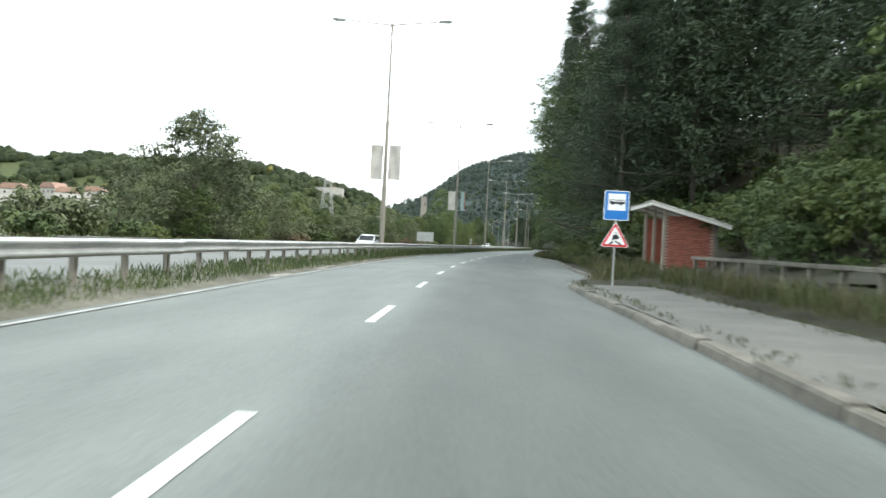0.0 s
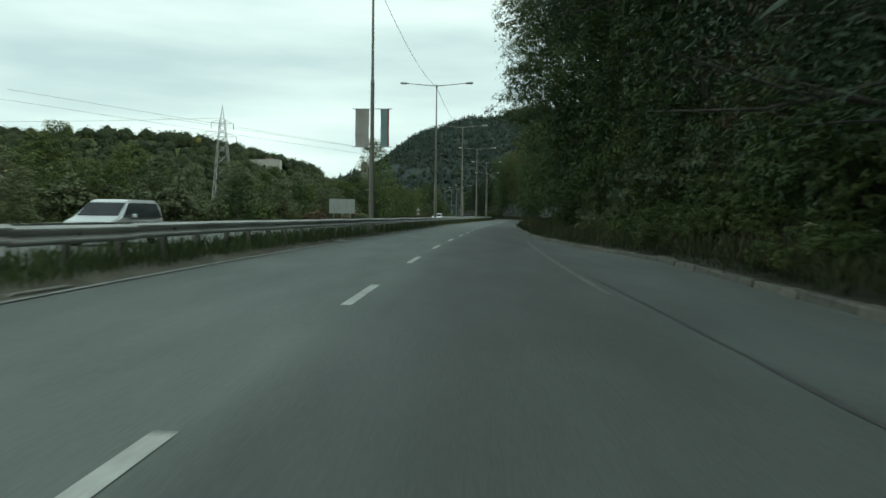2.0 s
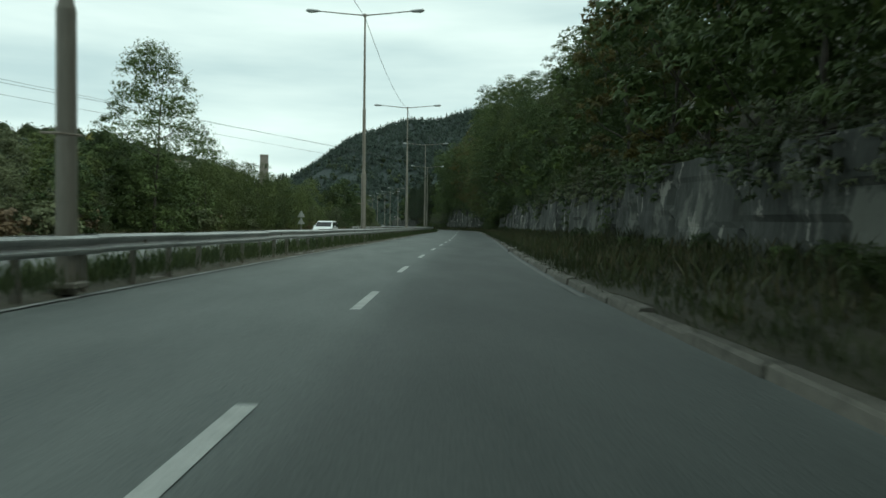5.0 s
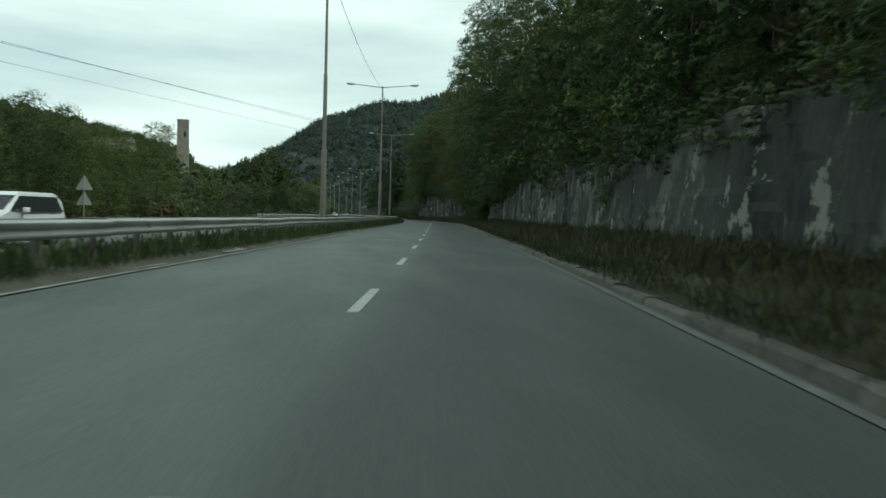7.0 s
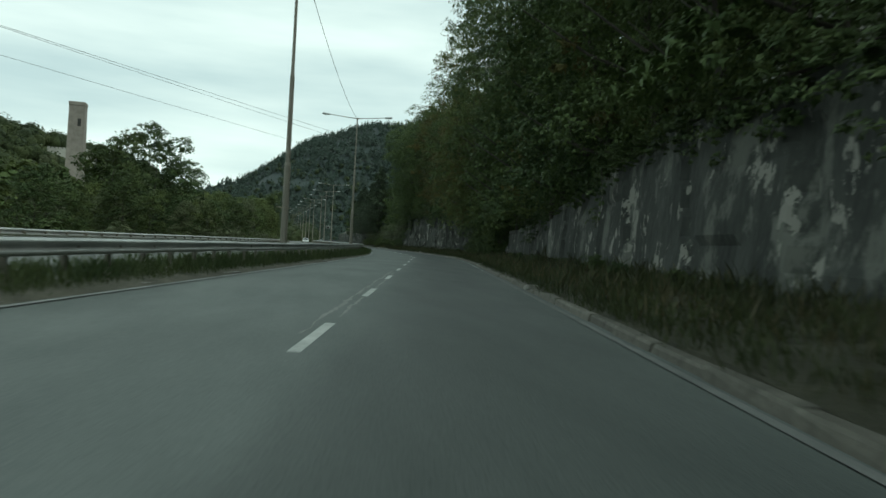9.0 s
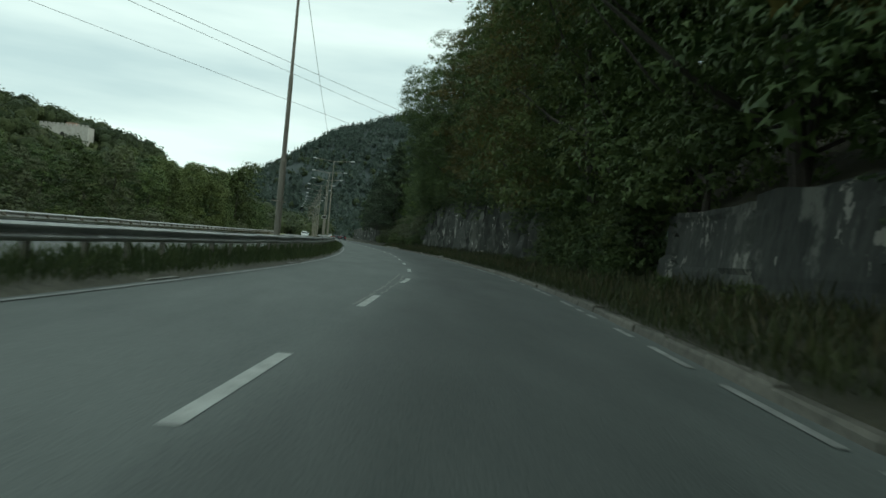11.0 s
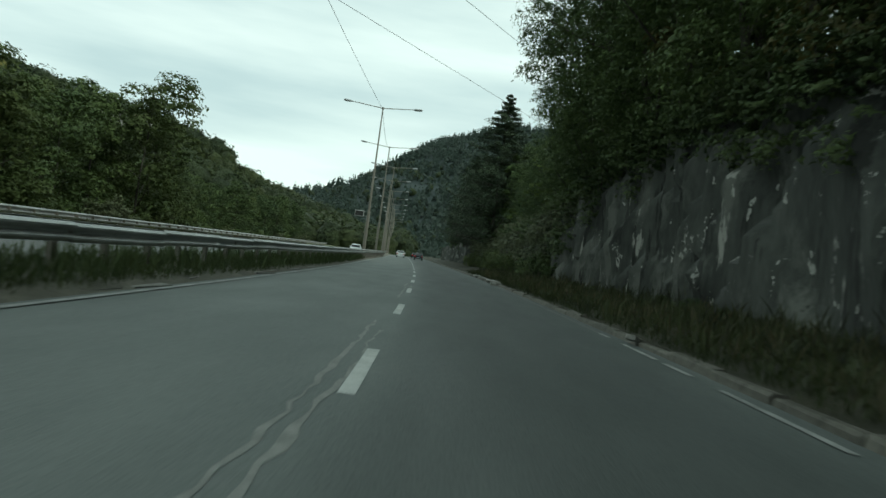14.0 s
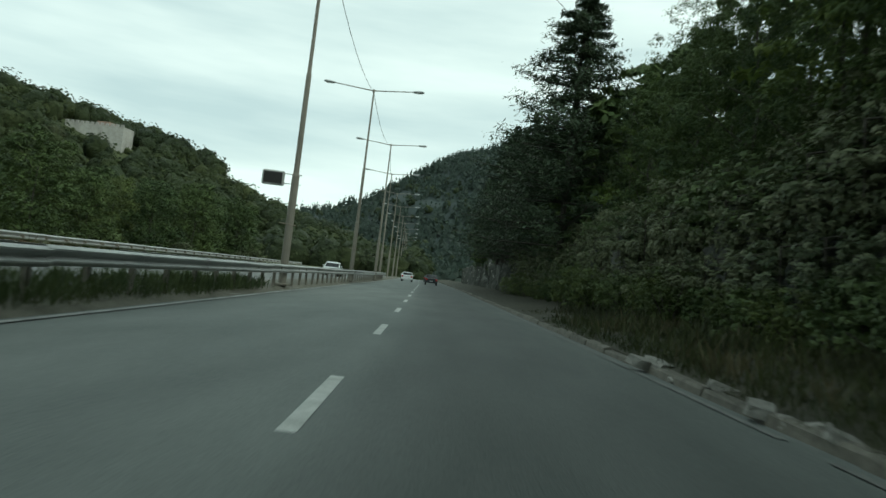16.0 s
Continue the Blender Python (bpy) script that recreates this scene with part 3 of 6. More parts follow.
LAMPS = [(-6.3, 49.25, 1), (-2.93, 90.4, 2), (0.91, 128.66, 0), (5.22, 166.9, 0), (9.77, 206.1, 0), (14.65, 247.0, 0), (18.5, 296.9, 0), (15.04, 404.1, 0), (12.72, 432.0, 0), (10.9, 456.5, 0)]
for k in range(9):
    p = at(482 + 26 * k, -5.7)
    LAMPS.append((p.x, p.y, 0))
plain = None
for x, y, b in LAMPS:
    m = pose(x, y, 0.02, 0, 0, turn_at(y))
    if b:
        street_lamp(b, m, "tall grey street lamp carrying a pair of bleached banners" if b == 1 else "tall grey street lamp carrying torn faded banners")
    elif plain is None:
        plain = street_lamp(0, m)
    else:
        copy_thing(plain, m)
for (x0, y0, _), (x1, y1, _) in zip(LAMPS, LAMPS[1:]):
    pts = [Vector((x0 + (x1 - x0) * f, y0 + (y1 - y0) * f, 14.9 - 0.9 * 4 * f * (1 - f))) for f in np.linspace(0, 1, 9)]
    ob = part("overhead_cable", tube(pts, [0.017] * 9, 4), M_WIRE, None)
    tagged(ob, "thin black cable slung between street lamps", "cable", "lamp cables")

# lit-up box sign on one lamp
lx, ly, _ = LAMPS[7]
root = thing("lamp_box_sign", pose(lx, ly, 0, 0, 0, turn_at(ly)), "small dark framed box sign fixed to a lamp pole", "sign")
part("housing", box(-1.35, -0.12, 4.15, -0.45, 0.08, 4.75, 0.04), M_GREYBACK, root)
part("face", box(-1.28, -0.135, 4.22, -0.52, -0.12, 4.68), M_DARK, root)
for z in (4.25, 4.65):
    part("bracket", box(-0.5, -0.03, z, 0.25, 0.03, z + 0.03), M_LAMP, root)

# ---- foliage tools ----
_ico = bmesh.new()
bmesh.ops.create_icosphere(_ico, subdivisions=2, radius=1.0)
ICO_V = np.array([v.co[:] for v in _ico.verts])
ICO_F = np.array([[v.index for v in f.verts] for f in _ico.faces], np.int32)
_ico.free()


def leaf_mesh(name, centres, normals, sizes, material, seed, slim=0.55, leaflets=1, cores=None):
    """Leaf sprays at the given centres: folded diamonds, or with more leaflets small fans with gaps between the leaves.
    cores: for far crowns, rows of (x, y, z, width, height) of the lumpy dense masses inside the leaves."""
    rng = np.random.default_rng(seed)
    n = len(centres)
    nrm = normals + rng.normal(0, 0.38, (n, 3))
    nrm /= np.linalg.norm(nrm, axis=1)[:, None] + 1e-9
    t = np.cross(nrm, rng.normal(0, 1, (n, 3)))
    t /= np.linalg.norm(t, axis=1)[:, None] + 1e-9
    b = np.cross(nrm, t)
    s = sizes[:, None]
    if leaflets == 1:
        fold = 0.22 * s * nrm
        rings = [centres - t * s, centres + b * s * slim - fold * 0.6, centres + t * s - fold, centres - b * s * slim - fold * 0.6]
    else:
        rings = []
        for k in range(2 * leaflets):
            ang = math.pi * k / leaflets + rng.uniform(-.28, .28, (n, 1))
            rad = s * (rng.uniform(.75, 1.15, (n, 1)) if k % 2 == 0 else rng.uniform(.22, .34, (n, 1)))
            sag = (-0.30 if k % 2 == 0 else 0.0) * s * rng.uniform(.3, 1.2, (n, 1))
            rings.append(centres + (t * np.cos(ang) + b * np.sin(ang) * .85) * rad + nrm * sag)
    q = len(rings)
    v = np.stack(rings, 1).reshape(-1, 3)
    index, starts, flat = np.arange(q * n, dtype=np.int32), np.arange(0, q * n, q, dtype=np.int32), np.zeros(n, bool)
    if cores is not None:
        k = np.array(cores, float)
        ph = rng.uniform(0, math.tau, (len(k), 6, 1))
        x, y, z = ICO_V[None, :, 0], ICO_V[None, :, 1], ICO_V[None, :, 2]
        r = 1 + .16 * np.sin(3.1 * x + ph[:, 0]) * np.cos(2.7 * y + ph[:, 1]) + .13 * np.sin(5.3 * z + 3 * x + ph[:, 2]) + .10 * np.sin(6.1 * y - 4 * z + ph[:, 3])
        lump = k[:, None, :3] + ICO_V[None] * r[..., None] * np.stack([k[:, 3], k[:, 3], k[:, 4]], 1)[:, None]
        tri_ = (ICO_F[None] + q * n + len(ICO_V) * np.arange(len(k))[:, None, None]).astype(np.int32).ravel()
        v = np.vstack([v, lump.reshape(-1, 3)])
        starts = np.concatenate([starts, q * n + np.arange(0, len(tri_), 3, dtype=np.int32)])
        index = np.concatenate([index, tri_])
        flat = np.concatenate([flat, np.ones(len(tri_) // 3, bool)])
    me = bpy.data.meshes.new(name)
    me.vertices.add(len(v))
    me.vertices.foreach_set("co", v.astype(np.float32).ravel())
    me.loops.add(len(index))
    me.loops.foreach_set("vertex_index", index)
    me.polygons.add(len(starts))
    me.polygons.foreach_set("loop_start", starts)
    me.polygons.foreach_set("use_smooth", flat)
    me.materials.append(material)
    me.update(calc_edges=True)
    return me


def lobes_to_leaves(lobes, count, rng, shell=0.55, low=-0.6, tuft=16, puff=0.34):
    """Points and outward normals of leaves that gather in tufts on the skins of ellipsoid lobes (x, y, z, rx, ry, rz), with dark gaps between the tufts."""
    lobes = np.array(lobes, float)
    w = (lobes[:, 3] * lobes[:, 4] + lobes[:, 4] * lobes[:, 5] + lobes[:, 3] * lobes[:, 5])
    tufts_ = max(count // tuft, 3 * len(lobes))
    pick = rng.choice(len(lobes), tufts_, p=w / w.sum())
    d = rng.normal(0, 1, (tufts_, 3))
    d /= np.linalg.norm(d, axis=1)[:, None]
    d[:, 2] = np.where(d[:, 2] < low, -d[:, 2], d[:, 2])
    r = shell + (1.0 - shell) * rng.random(tufts_) ** 0.5
    lb = lobes[pick]
    mid = lb[:, :3] + d * lb[:, 3:] * r[:, None]
    wide = lb[:, 3:].mean(1) * puff * rng.uniform(.55, 1.35, tufts_)
    own = rng.integers(0, tufts_, count)
    e = rng.normal(0, 1, (count, 3))
    e /= np.linalg.norm(e, axis=1)[:, None]
    e[:, 2] = np.where(e[:, 2] < -0.35, -e[:, 2], e[:, 2])
    c = mid[own] + e * (wide[own] * rng.uniform(.45, 1.1, count))[:, None] * np.array([1, 1, .8])
    nrm = d[own] * 0.45 + e * 0.6 + np.array([0, 0, 0.35])
    return c, nrm


def trunk_bm(height, r0, limbs, seed, lean=0.3, start=0.35, reach=2.0, rise=0.6):
    rnd = random.Random(seed)
    pts = [Vector((lean * rnd.uniform(-1, 1) * f, lean * rnd.uniform(-1, 1) * f, height * f)) for f in (0, 0.25, 0.5, 0.75, 1.0)]
    bms = [tube([p - Vector((0, 0, 0.3 if i == 0 else 0)) for i, p in enumerate(pts)], [r0 * (1.25 if i == 0 else 1 - 0.2 * i) for i in range(5)], 8)]
    for k in range(limbs):
        f = start + (0.95 - start) * k / max(limbs - 1, 1)
        a = pts[0].lerp(pts[-1], f)
        ang = k * 2.4 + rnd.uniform(-.4, .4)
        L = reach * (1.15 - 0.6 * f) * rnd.uniform(.7, 1.2)
        mid = a + Vector((math.cos(ang) * L * .5, math.sin(ang) * L * .5, L * rise * .4))
        end = a + Vector((math.cos(ang) * L, math.sin(ang) * L, L * rise))
        rr = r0 * (1 - 0.75 * f) * 0.55
        bms.append(tube([a, mid, end], [rr, rr * .7, rr * .3], 5, cap=False))
    return join(*bms)


def broadleaf(name, height, spread, leaves, size, material, seed, label, base=0.25, lob=11, slim=0.55, loose=0.5, fan=1, top=0.85, stretch=1.0, limbs=9):
    rng = np.random.default_rng(seed)
    rnd = random.Random(seed)
    root = thing(name, Matrix(), label, "tree")
    part("trunk", trunk_bm(height * 0.85, 0.010 * height, limbs, seed, lean=0.05 * height, start=base + 0.05, reach=spread * 0.8, rise=0.7), M_BARK, root)
    lobes = []
    for k in range(lob):
        f = base + (1 - base) * (k + 0.5) / lob
        ang = k * 2.4 + rnd.uniform(-.5, .5)
        rad = spread * (math.sin(math.pi * min(1.0, (f - base) / (1 - base) * top + 0.18)) ** 0.7)
        q = rad * rnd.uniform(.35, .88)
        sz = spread * rnd.uniform(.24, .44)
        lobes.append((math.cos(ang) * q, math.sin(ang) * q, height * f * 0.95, sz, sz, sz * rnd.uniform(.6, .95) * stretch))
    c, nrm = lobes_to_leaves(lobes, leaves, rng, loose)
    me = leaf_mesh("crown", c, nrm, size * rng.uniform(.6, 1.35, leaves), material, seed, slim, fan)
    ob = new("crown", me)
    ob.parent = root
    return root


def pine(height, spread, leaves, size, material, seed, label, base=0.22, power=1.3, density=1.1, loose=1.0):
    rng = np.random.default_rng(seed)
    rnd = random.Random(seed)
    root = thing("pine_tree", Matrix(), label, "tree")
    bms = [tube([(0, 0, -.4), (0.1, 0, height * .4), (0, .1, height * .75), (0, 0, height)], [0.009 * height, .0075 * height, .005 * height, .015], 8)]
    cs, ns = [], []
    levels = int(height * density)
    per = leaves // (levels * 5)
    for k in range(levels):
        f = base + (0.985 - base) * (k / (levels - 1))
        L0 = spread * (1 - ((f - base) / (1 - base)) ** power) + 0.1
        for j in range(5):
            ang = j * math.tau / 5 + k * 1.1 + rnd.uniform(-.3, .3)
            L = L0 * rnd.uniform(.6, 1.15)
            a = Vector((0, 0, min(height * .99, height * f + rnd.uniform(-.9, .7) * (1.05 - f) * 1.4)))
            end = a + Vector((math.cos(ang) * L, math.sin(ang) * L, L * rnd.uniform(-.12, .38)))
            bms.append(tube([a, a.lerp(end, .6) - Vector((0, 0, .05 * L)), end], [.03 + .008 * L, .02 + .004 * L, .012], 4, cap=False))
            u = rng.random(per) ** .6
            base_pts = np.array(a)[None] + u[:, None] * np.array(end - a)[None]
            side = np.clip(rng.normal(0, 1, (per, 3)), -2, 2) * loose * np.array([.32, .32, .24]) * (0.35 * min(1.0, L) + 0.5 * L * (0.35 + u[:, None] * .5))
            cs.append(base_pts + side)
            ns.append(rng.normal(0, .35, (per, 3)) + np.array([math.cos(ang) * .4, math.sin(ang) * .4, .7]))
    part("trunk", join(*bms), M_BARK, root)
    c, nrm = np.vstack(cs), np.vstack(ns)
    ob = new("crown", leaf_mesh("crown", c, nrm, size * rng.uniform(.6, 1.4, len(c)), material, seed, 0.24))
    ob.parent = root
    return root


def shrub(name, w, h, leaves, size, material, seed, label, category="shrub", slim=0.6, lob=9, fan=1):
    rng = np.random.default_rng(seed)
    rnd = random.Random(seed)
    root = thing(name, Matrix(), label, category)
    lobes = []
    for k in range(lob):
        ang, q = rnd.uniform(0, math.tau), w * rnd.uniform(0, .62)
        sz = w * rnd.uniform(.28, .5)
        zz = h * rnd.uniform(.25, .75) * (1 - 0.3 * q / w)
        lobes.append((math.cos(ang) * q, math.sin(ang) * q, zz, sz, sz, h * rnd.uniform(.22, .36)))
    c, nrm = lobes_to_leaves(lobes, leaves, rng, .45, -1)
    c[:, 2] = np.maximum(c[:, 2], 0.02)
    stems = [tube([(0, 0, -.3), (x * .5, y * .5, z * .5), (x, y, z)], [.04, .03, .015], 5, cap=False) for x, y, z, *_ in lobes]
    part("woody_base", join(*stems), M_BARK, root)
    ob = new("foliage", leaf_mesh("foliage", c, nrm, size * rng.uniform(.6, 1.4, leaves), material, seed, slim, fan))
    ob.parent = root
    return root


def curtain(w, drop, leaves, size, material, seed, label):
    """A mat of climbing plants that hangs over a wall head; origin at the wall head, face towards -x."""
    rng = np.random.default_rng(seed)
    rnd = random.Random(seed)
    root = thing("climbing_plant", Matrix(), label, "climbing plant")
    lobes = []
    for k in range(9):
        yy = w * (k / 8 - .5)
        d = drop * rnd.uniform(.35, 1.0)
        lobes.append((rnd.uniform(-.5, .1), yy, -d * .45, rnd.uniform(.35, .75), w * .13, d * .55))
        lobes.append((rnd.uniform(-.2, .7), yy, rnd.uniform(.2, .8), rnd.uniform(.7, 1.1), w * .16, rnd.uniform(.5, 1.0)))
    c, nrm = lobes_to_leaves(lobes, leaves, rng, .5, -1)
    nrm[:, 0] -= .5
    for l in lobes[2:16:6]:
        part("vine_stem", tube([(.4, l[1], .1), (l[0] - .1, l[1], -.1), (l[0], l[1], l[2] - l[5] * .6)], [.04, .03, .015], 5, cap=False), M_BARK, root)
    ob = new("foliage", leaf_mesh("foliage", c, nrm, size * rng.uniform(.6, 1.4, leaves), material, seed, .7, 3))
    ob.parent = root
    return root


def tufts(name, spots, material, seed, label, h0=0.15, h1=0.5, blades=9, kind="stuff", grow=None):
    """Grass blades and weeds at the given spots, as one mesh."""
    rng = np.random.default_rng(seed)
    spots = np.array(spots, float)
    n = len(spots) * blades
    base = np.repeat(spots, blades, 0) + np.c_[rng.normal(0, .14, (n, 2)), np.zeros(n)]
    h = rng.uniform(h0, h1, n) * np.repeat(rng.uniform(.5, 1.4, len(spots)), blades)
    if grow is not None:
        h *= np.repeat(np.array(grow), blades)
    ang = rng.uniform(0, math.tau, n)
    wd = rng.uniform(.005, .013, n) * (1 + h)
    side = np.c_[np.cos(ang), np.sin(ang), np.zeros(n)] * wd[:, None]
    tip = base + np.c_[rng.normal(0, .35, (n, 2)) * h[:, None], h]
    mid = base * .45 + tip * .55 + np.c_[np.zeros((n, 2)), h * .12]
    v = np.stack([base - side, mid + side * 1.1, tip, mid - side * 1.1], 1).reshape(-1, 3)
    me = bpy.data.meshes.new(name)
    me.vertices.add(4 * n)
    me.vertices.foreach_set("co", v.astype(np.float32).ravel())
    me.loops.add(4 * n)
    me.loops.foreach_set("vertex_index", np.arange(4 * n, dtype=np.int32))
    me.polygons.add(n)
    me.polygons.foreach_set("loop_start", np.arange(0, 4 * n, 4, dtype=np.int32))
    me.materials.append(material)
    me.update(calc_edges=True)
    return tagged(new(name, me), label, "grass", kind=kind)


# ---- retaining wall, rock face and the bank above ----
WALL_H = [(112, 0.9), (122, 2.4), (128, 3.2), (141, 3.5), (165, 4.2), (200, 4.6), (225, 5.6), (240, 5.6), (256, 4.3), (270, 3.6), (283, 3.0), (296, 3.2), (308, 4.6), (333, 6.2), (352, 7.6), (372, 7.4), (392, 4.8), (420, 4.2), (470, 5.0), (560, 4.0)]
WALL_O = [(110, 9.6), (140, 9.4), (215, 9.4), (300, 9.3), (330, 9.7), (375, 10.2), (560, 10.4)]


def slab(y, z, length, seed):
    """How far the face of the slab at y stands back, and where in the slab y lies: slabs of uneven length, each a little turned, with a groove between."""
    q = y / length + 0.22 * math.sin(y * 0.11 + seed) - z * 0.03 * seed
    k, f = math.floor(q), q - math.floor(q)
    a, b = noise.cell(Vector((k + .5, seed, 0))), noise.cell(Vector((k + .5, seed, 7)))
    return a, b, f


def wall_face(name, y0, y1, material, rough, step, label):
    ys = Y(y0, y1, step)
    rows = 19
    verts, faces = [], []
    for y in ys:
        h, o = lerp(y, WALL_H), lerp(y, WALL_O)
        for r in range(rows):
            f = r / (rows - 1)
            z = 0.1 + f * h
            q = Vector((y * 0.22, z * 0.35, 3.7))
            d = rough * (noise.noise(q) + 0.5 * noise.noise(q * 2.7) + 0.3 * noise.noise(q * 6.1))
            if rough > .2:
                ph = ((y - z * 0.8) / (9.0 + 3 * math.sin(y * .05))) % 1.0
                d += 1.15 * (ph if ph < .86 else (1 - ph) * 6.1) - .55
                a, b, g = slab(y - z * .6, z, 5.5, 3.0)
                d += .2 * a + (g - .5) * .55 * b
                d += .12 * abs(noise.noise(Vector((y * .9, z * .6, 1))))
            else:
                a, b, g = slab(y, z, 6.5, 2.0)
                d += .20 * a + (g - .5) * .35 * b + (.22 if g < .05 else 0)
                d += .10 * noise.cell(Vector((math.floor(y / 3.2), math.floor((z + .6 * a) / 1.7), 5)))
            verts.append(at(y, o + f * h * 0.08 + d, z + (0.3 * noise.noise(Vector((y * 0.3, 0, 9))) if r == rows - 1 else 0)))
        for oo, zz in ((0.5, 0.05), (1.2, 0.0)):
            verts.append(at(y, o + h * 0.08 + oo, 0.1 + h + zz))
    m = rows + 2
    for i in range(len(ys) - 1):
        for r in range(m - 1):
            a = i * m + r
            faces.append((a, a + m, a + m + 1, a + 1))
    for k in (0, len(ys) - 1):
        faces.append(tuple(range(k * m, k * m + m)))
    ob = mesh_ob(name, verts, faces, material, smooth=rough > 0.2)
    if rough > .2:
        ob.data.set_sharp_from_angle(angle=radians(38))
    return tagged(ob, label, "retaining wall", kind="structure")


wall_face("retaining_wall", 114, 286.8, M_CONC, 0.12, 0.4, "stained concrete retaining wall with pale flaking patches")
wall_face("rock_face", 289.2, 560, M_ROCK, 0.21, 0.5, "rough grey rock cutting with pale patches")

def bank_z(y, o):
    """Height of the bank beyond the wall or verge at offset o."""
    if y > 118:
        h = lerp(y, WALL_H)
        o0 = lerp(y, WALL_O) + h * .08
        return 0.1 + h + max(0, o - o0 - 1) * 0.62
    flat = lerp(o, [(9.2, 0.5), (11, 0.8), (14, 1.6), (20, 4.0), (30, 9), (60, 24), (120, 48)])
    steep = lerp(o, [(8.6, 0.5), (10, 1.5), (12, 3.2), (15, 5.2), (20, 8.5), (30, 15), (60, 30), (120, 52)])
    f = min(1.0, max(0.0, (y - 48) / 16)) * min(1.0, max(0.0, (128 - y) / 14))
    return flat + (steep - flat) * f


def bank_section(y):
    s = [(-0.3 + lerp(y, WALL_O) + lerp(y, WALL_H) * .08 + 0.9 if y > 118 else 10.5, 0)] + [(o, 0) for o in (14, 17, 21, 27, 36, 50, 80, 120)]
    return [(o, bank_z(y, o) - (0.1 if k == 0 else 0)) for k, (o, _) in enumerate(s)]


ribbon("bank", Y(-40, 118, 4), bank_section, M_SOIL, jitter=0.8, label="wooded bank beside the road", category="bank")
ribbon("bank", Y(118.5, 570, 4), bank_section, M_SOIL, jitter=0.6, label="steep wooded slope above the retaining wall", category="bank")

# ---- trees: prototypes, then copies ----
PINES = [pine(21, 4.9, 62000, 0.075, L_PINE, 11, "tall dark pine on the roadside bank", base=0.1), pine(18, 4.6, 56000, 0.075, L_PINE, 12, "dark green pine on the roadside bank", base=0.1), pine(24, 5.3, 66000, 0.08, L_PINE, 13, "tall old pine on the wooded bank", base=0.12)]
LEANING = [pine(24, 4.9, 52000, 0.08, L_PINE, 18, "tall pine with a bare lower trunk leaning towards the road", base=0.42)]
PINES_L = [pine(20, 4.4, 15000, 0.21, L_PINE, 14, "dark pine deep in the roadside wood"), pine(23, 4.8, 16000, 0.22, L_PINE, 15, "tall pine deep in the roadside wood")]
BROADS = [broadleaf("broadleaf_tree", 12, 3.9, 3400, 0.25, L_OAK, 21, "dense dark green broadleaf tree on the slope", base=0.05, lob=18, fan=3), broadleaf("broadleaf_tree", 10, 3.4, 2500, 0.27, L_OAK, 22, "bushy broadleaf tree on the slope", base=0.04, lob=17, fan=3),
          broadleaf("broadleaf_tree", 18, 5.2, 6200, 0.26, L_OAK, 23, "tall broadleaf tree on the slope", base=0.05, lob=26, fan=3), broadleaf("broadleaf_tree", 11, 3.3, 2400, 0.26, L_LIME, 24, "light green tree on the slope", base=0.08, lob=17, fan=3),
          broadleaf("broadleaf_tree", 16, 4.8, 5400, 0.25, L_OAK, 27, "tall dark tree leaning over the wall", base=0.04, lob=24, fan=3),
          broadleaf("broadleaf_tree", 13, 4.0, 3300, 0.24, L_AUTUMN, 28, "tree on the slope turning yellow and rust", base=0.08, lob=18, fan=3)]
BROADS_L = [broadleaf("broadleaf_tree", 13, 4.2, 1700, 0.42, L_OAK, 25, "dark green tree higher up the slope", base=0.05, lob=15), broadleaf("broadleaf_tree", 11, 3.8, 1600, 0.40, L_OAK, 26, "round green tree higher up the slope", base=0.05, lob=15)]
TALL = [broadleaf("broadleaf_tree", 22, 5.6, 24000, 0.145, L_OAK, 91, "tall leafy tree leaning out over the road", base=0.04, lob=34, fan=3, top=.70, loose=.6),
        broadleaf("broadleaf_tree", 22, 5.0, 21000, 0.14, L_OLIVE, 92, "tall fresh green tree leaning out over the road", base=0.04, lob=32, fan=3, top=.74, loose=.65),
        broadleaf("broadleaf_tree", 22, 5.2, 21000, 0.14, L_AUTUMN, 93, "tall tree with yellowing leaves leaning out over the road", base=0.04, lob=32, fan=3, top=.72, loose=.65)]
CONIFER = [pine(20, 5.2, 42000, 0.15, L_PINE, 17, "broad pointed dark conifer above the cutting", base=0.04, power=1.6, density=1.9, loose=.6)]
RUSTY = [pine(12, 3.0, 5000, 0.2, L_RUST, 19, "pine with rusty dead foliage", base=.3)]
SHRUBS = [shrub("shrub", 2.2, 2.4, 2800, 0.11, L_IVY, 31, "dense dark green shrub beside the road", lob=14, fan=3), shrub("shrub", 1.7, 1.7, 2000, 0.10, L_OAK, 32, "low bushy green shrub beside the road", lob=12, fan=3),
          shrub("shrub", 2.4, 2.9, 3000, 0.11, L_OLIVE, 33, "tall olive green shrub beside the road", lob=14, fan=3)]
SHRUBS.append(shrub("shrub", 2.3, 2.3, 2600, 0.11, L_CLEM, 34, "mound of pale seeding clematis on the bank", lob=14, fan=3))
SHRUBS_L = [shrub("shrub", 2.2, 2.3, 2100, 0.12, L_IVY, 35, "dense green shrub in the undergrowth", lob=12), shrub("shrub", 2.0, 1.9, 1900, 0.115, L_OLIVE, 36, "bushy green shrub in the undergrowth", lob=12),
            shrub("shrub", 2.6, 3.0, 2300, 0.12, L_WILLOW, 37, "tall grey-green shrub beyond the road", lob=12), shrub("shrub", 2.0, 1.7, 1700, 0.11, L_RUST, 38, "rusty brown shrub beyond the road")]
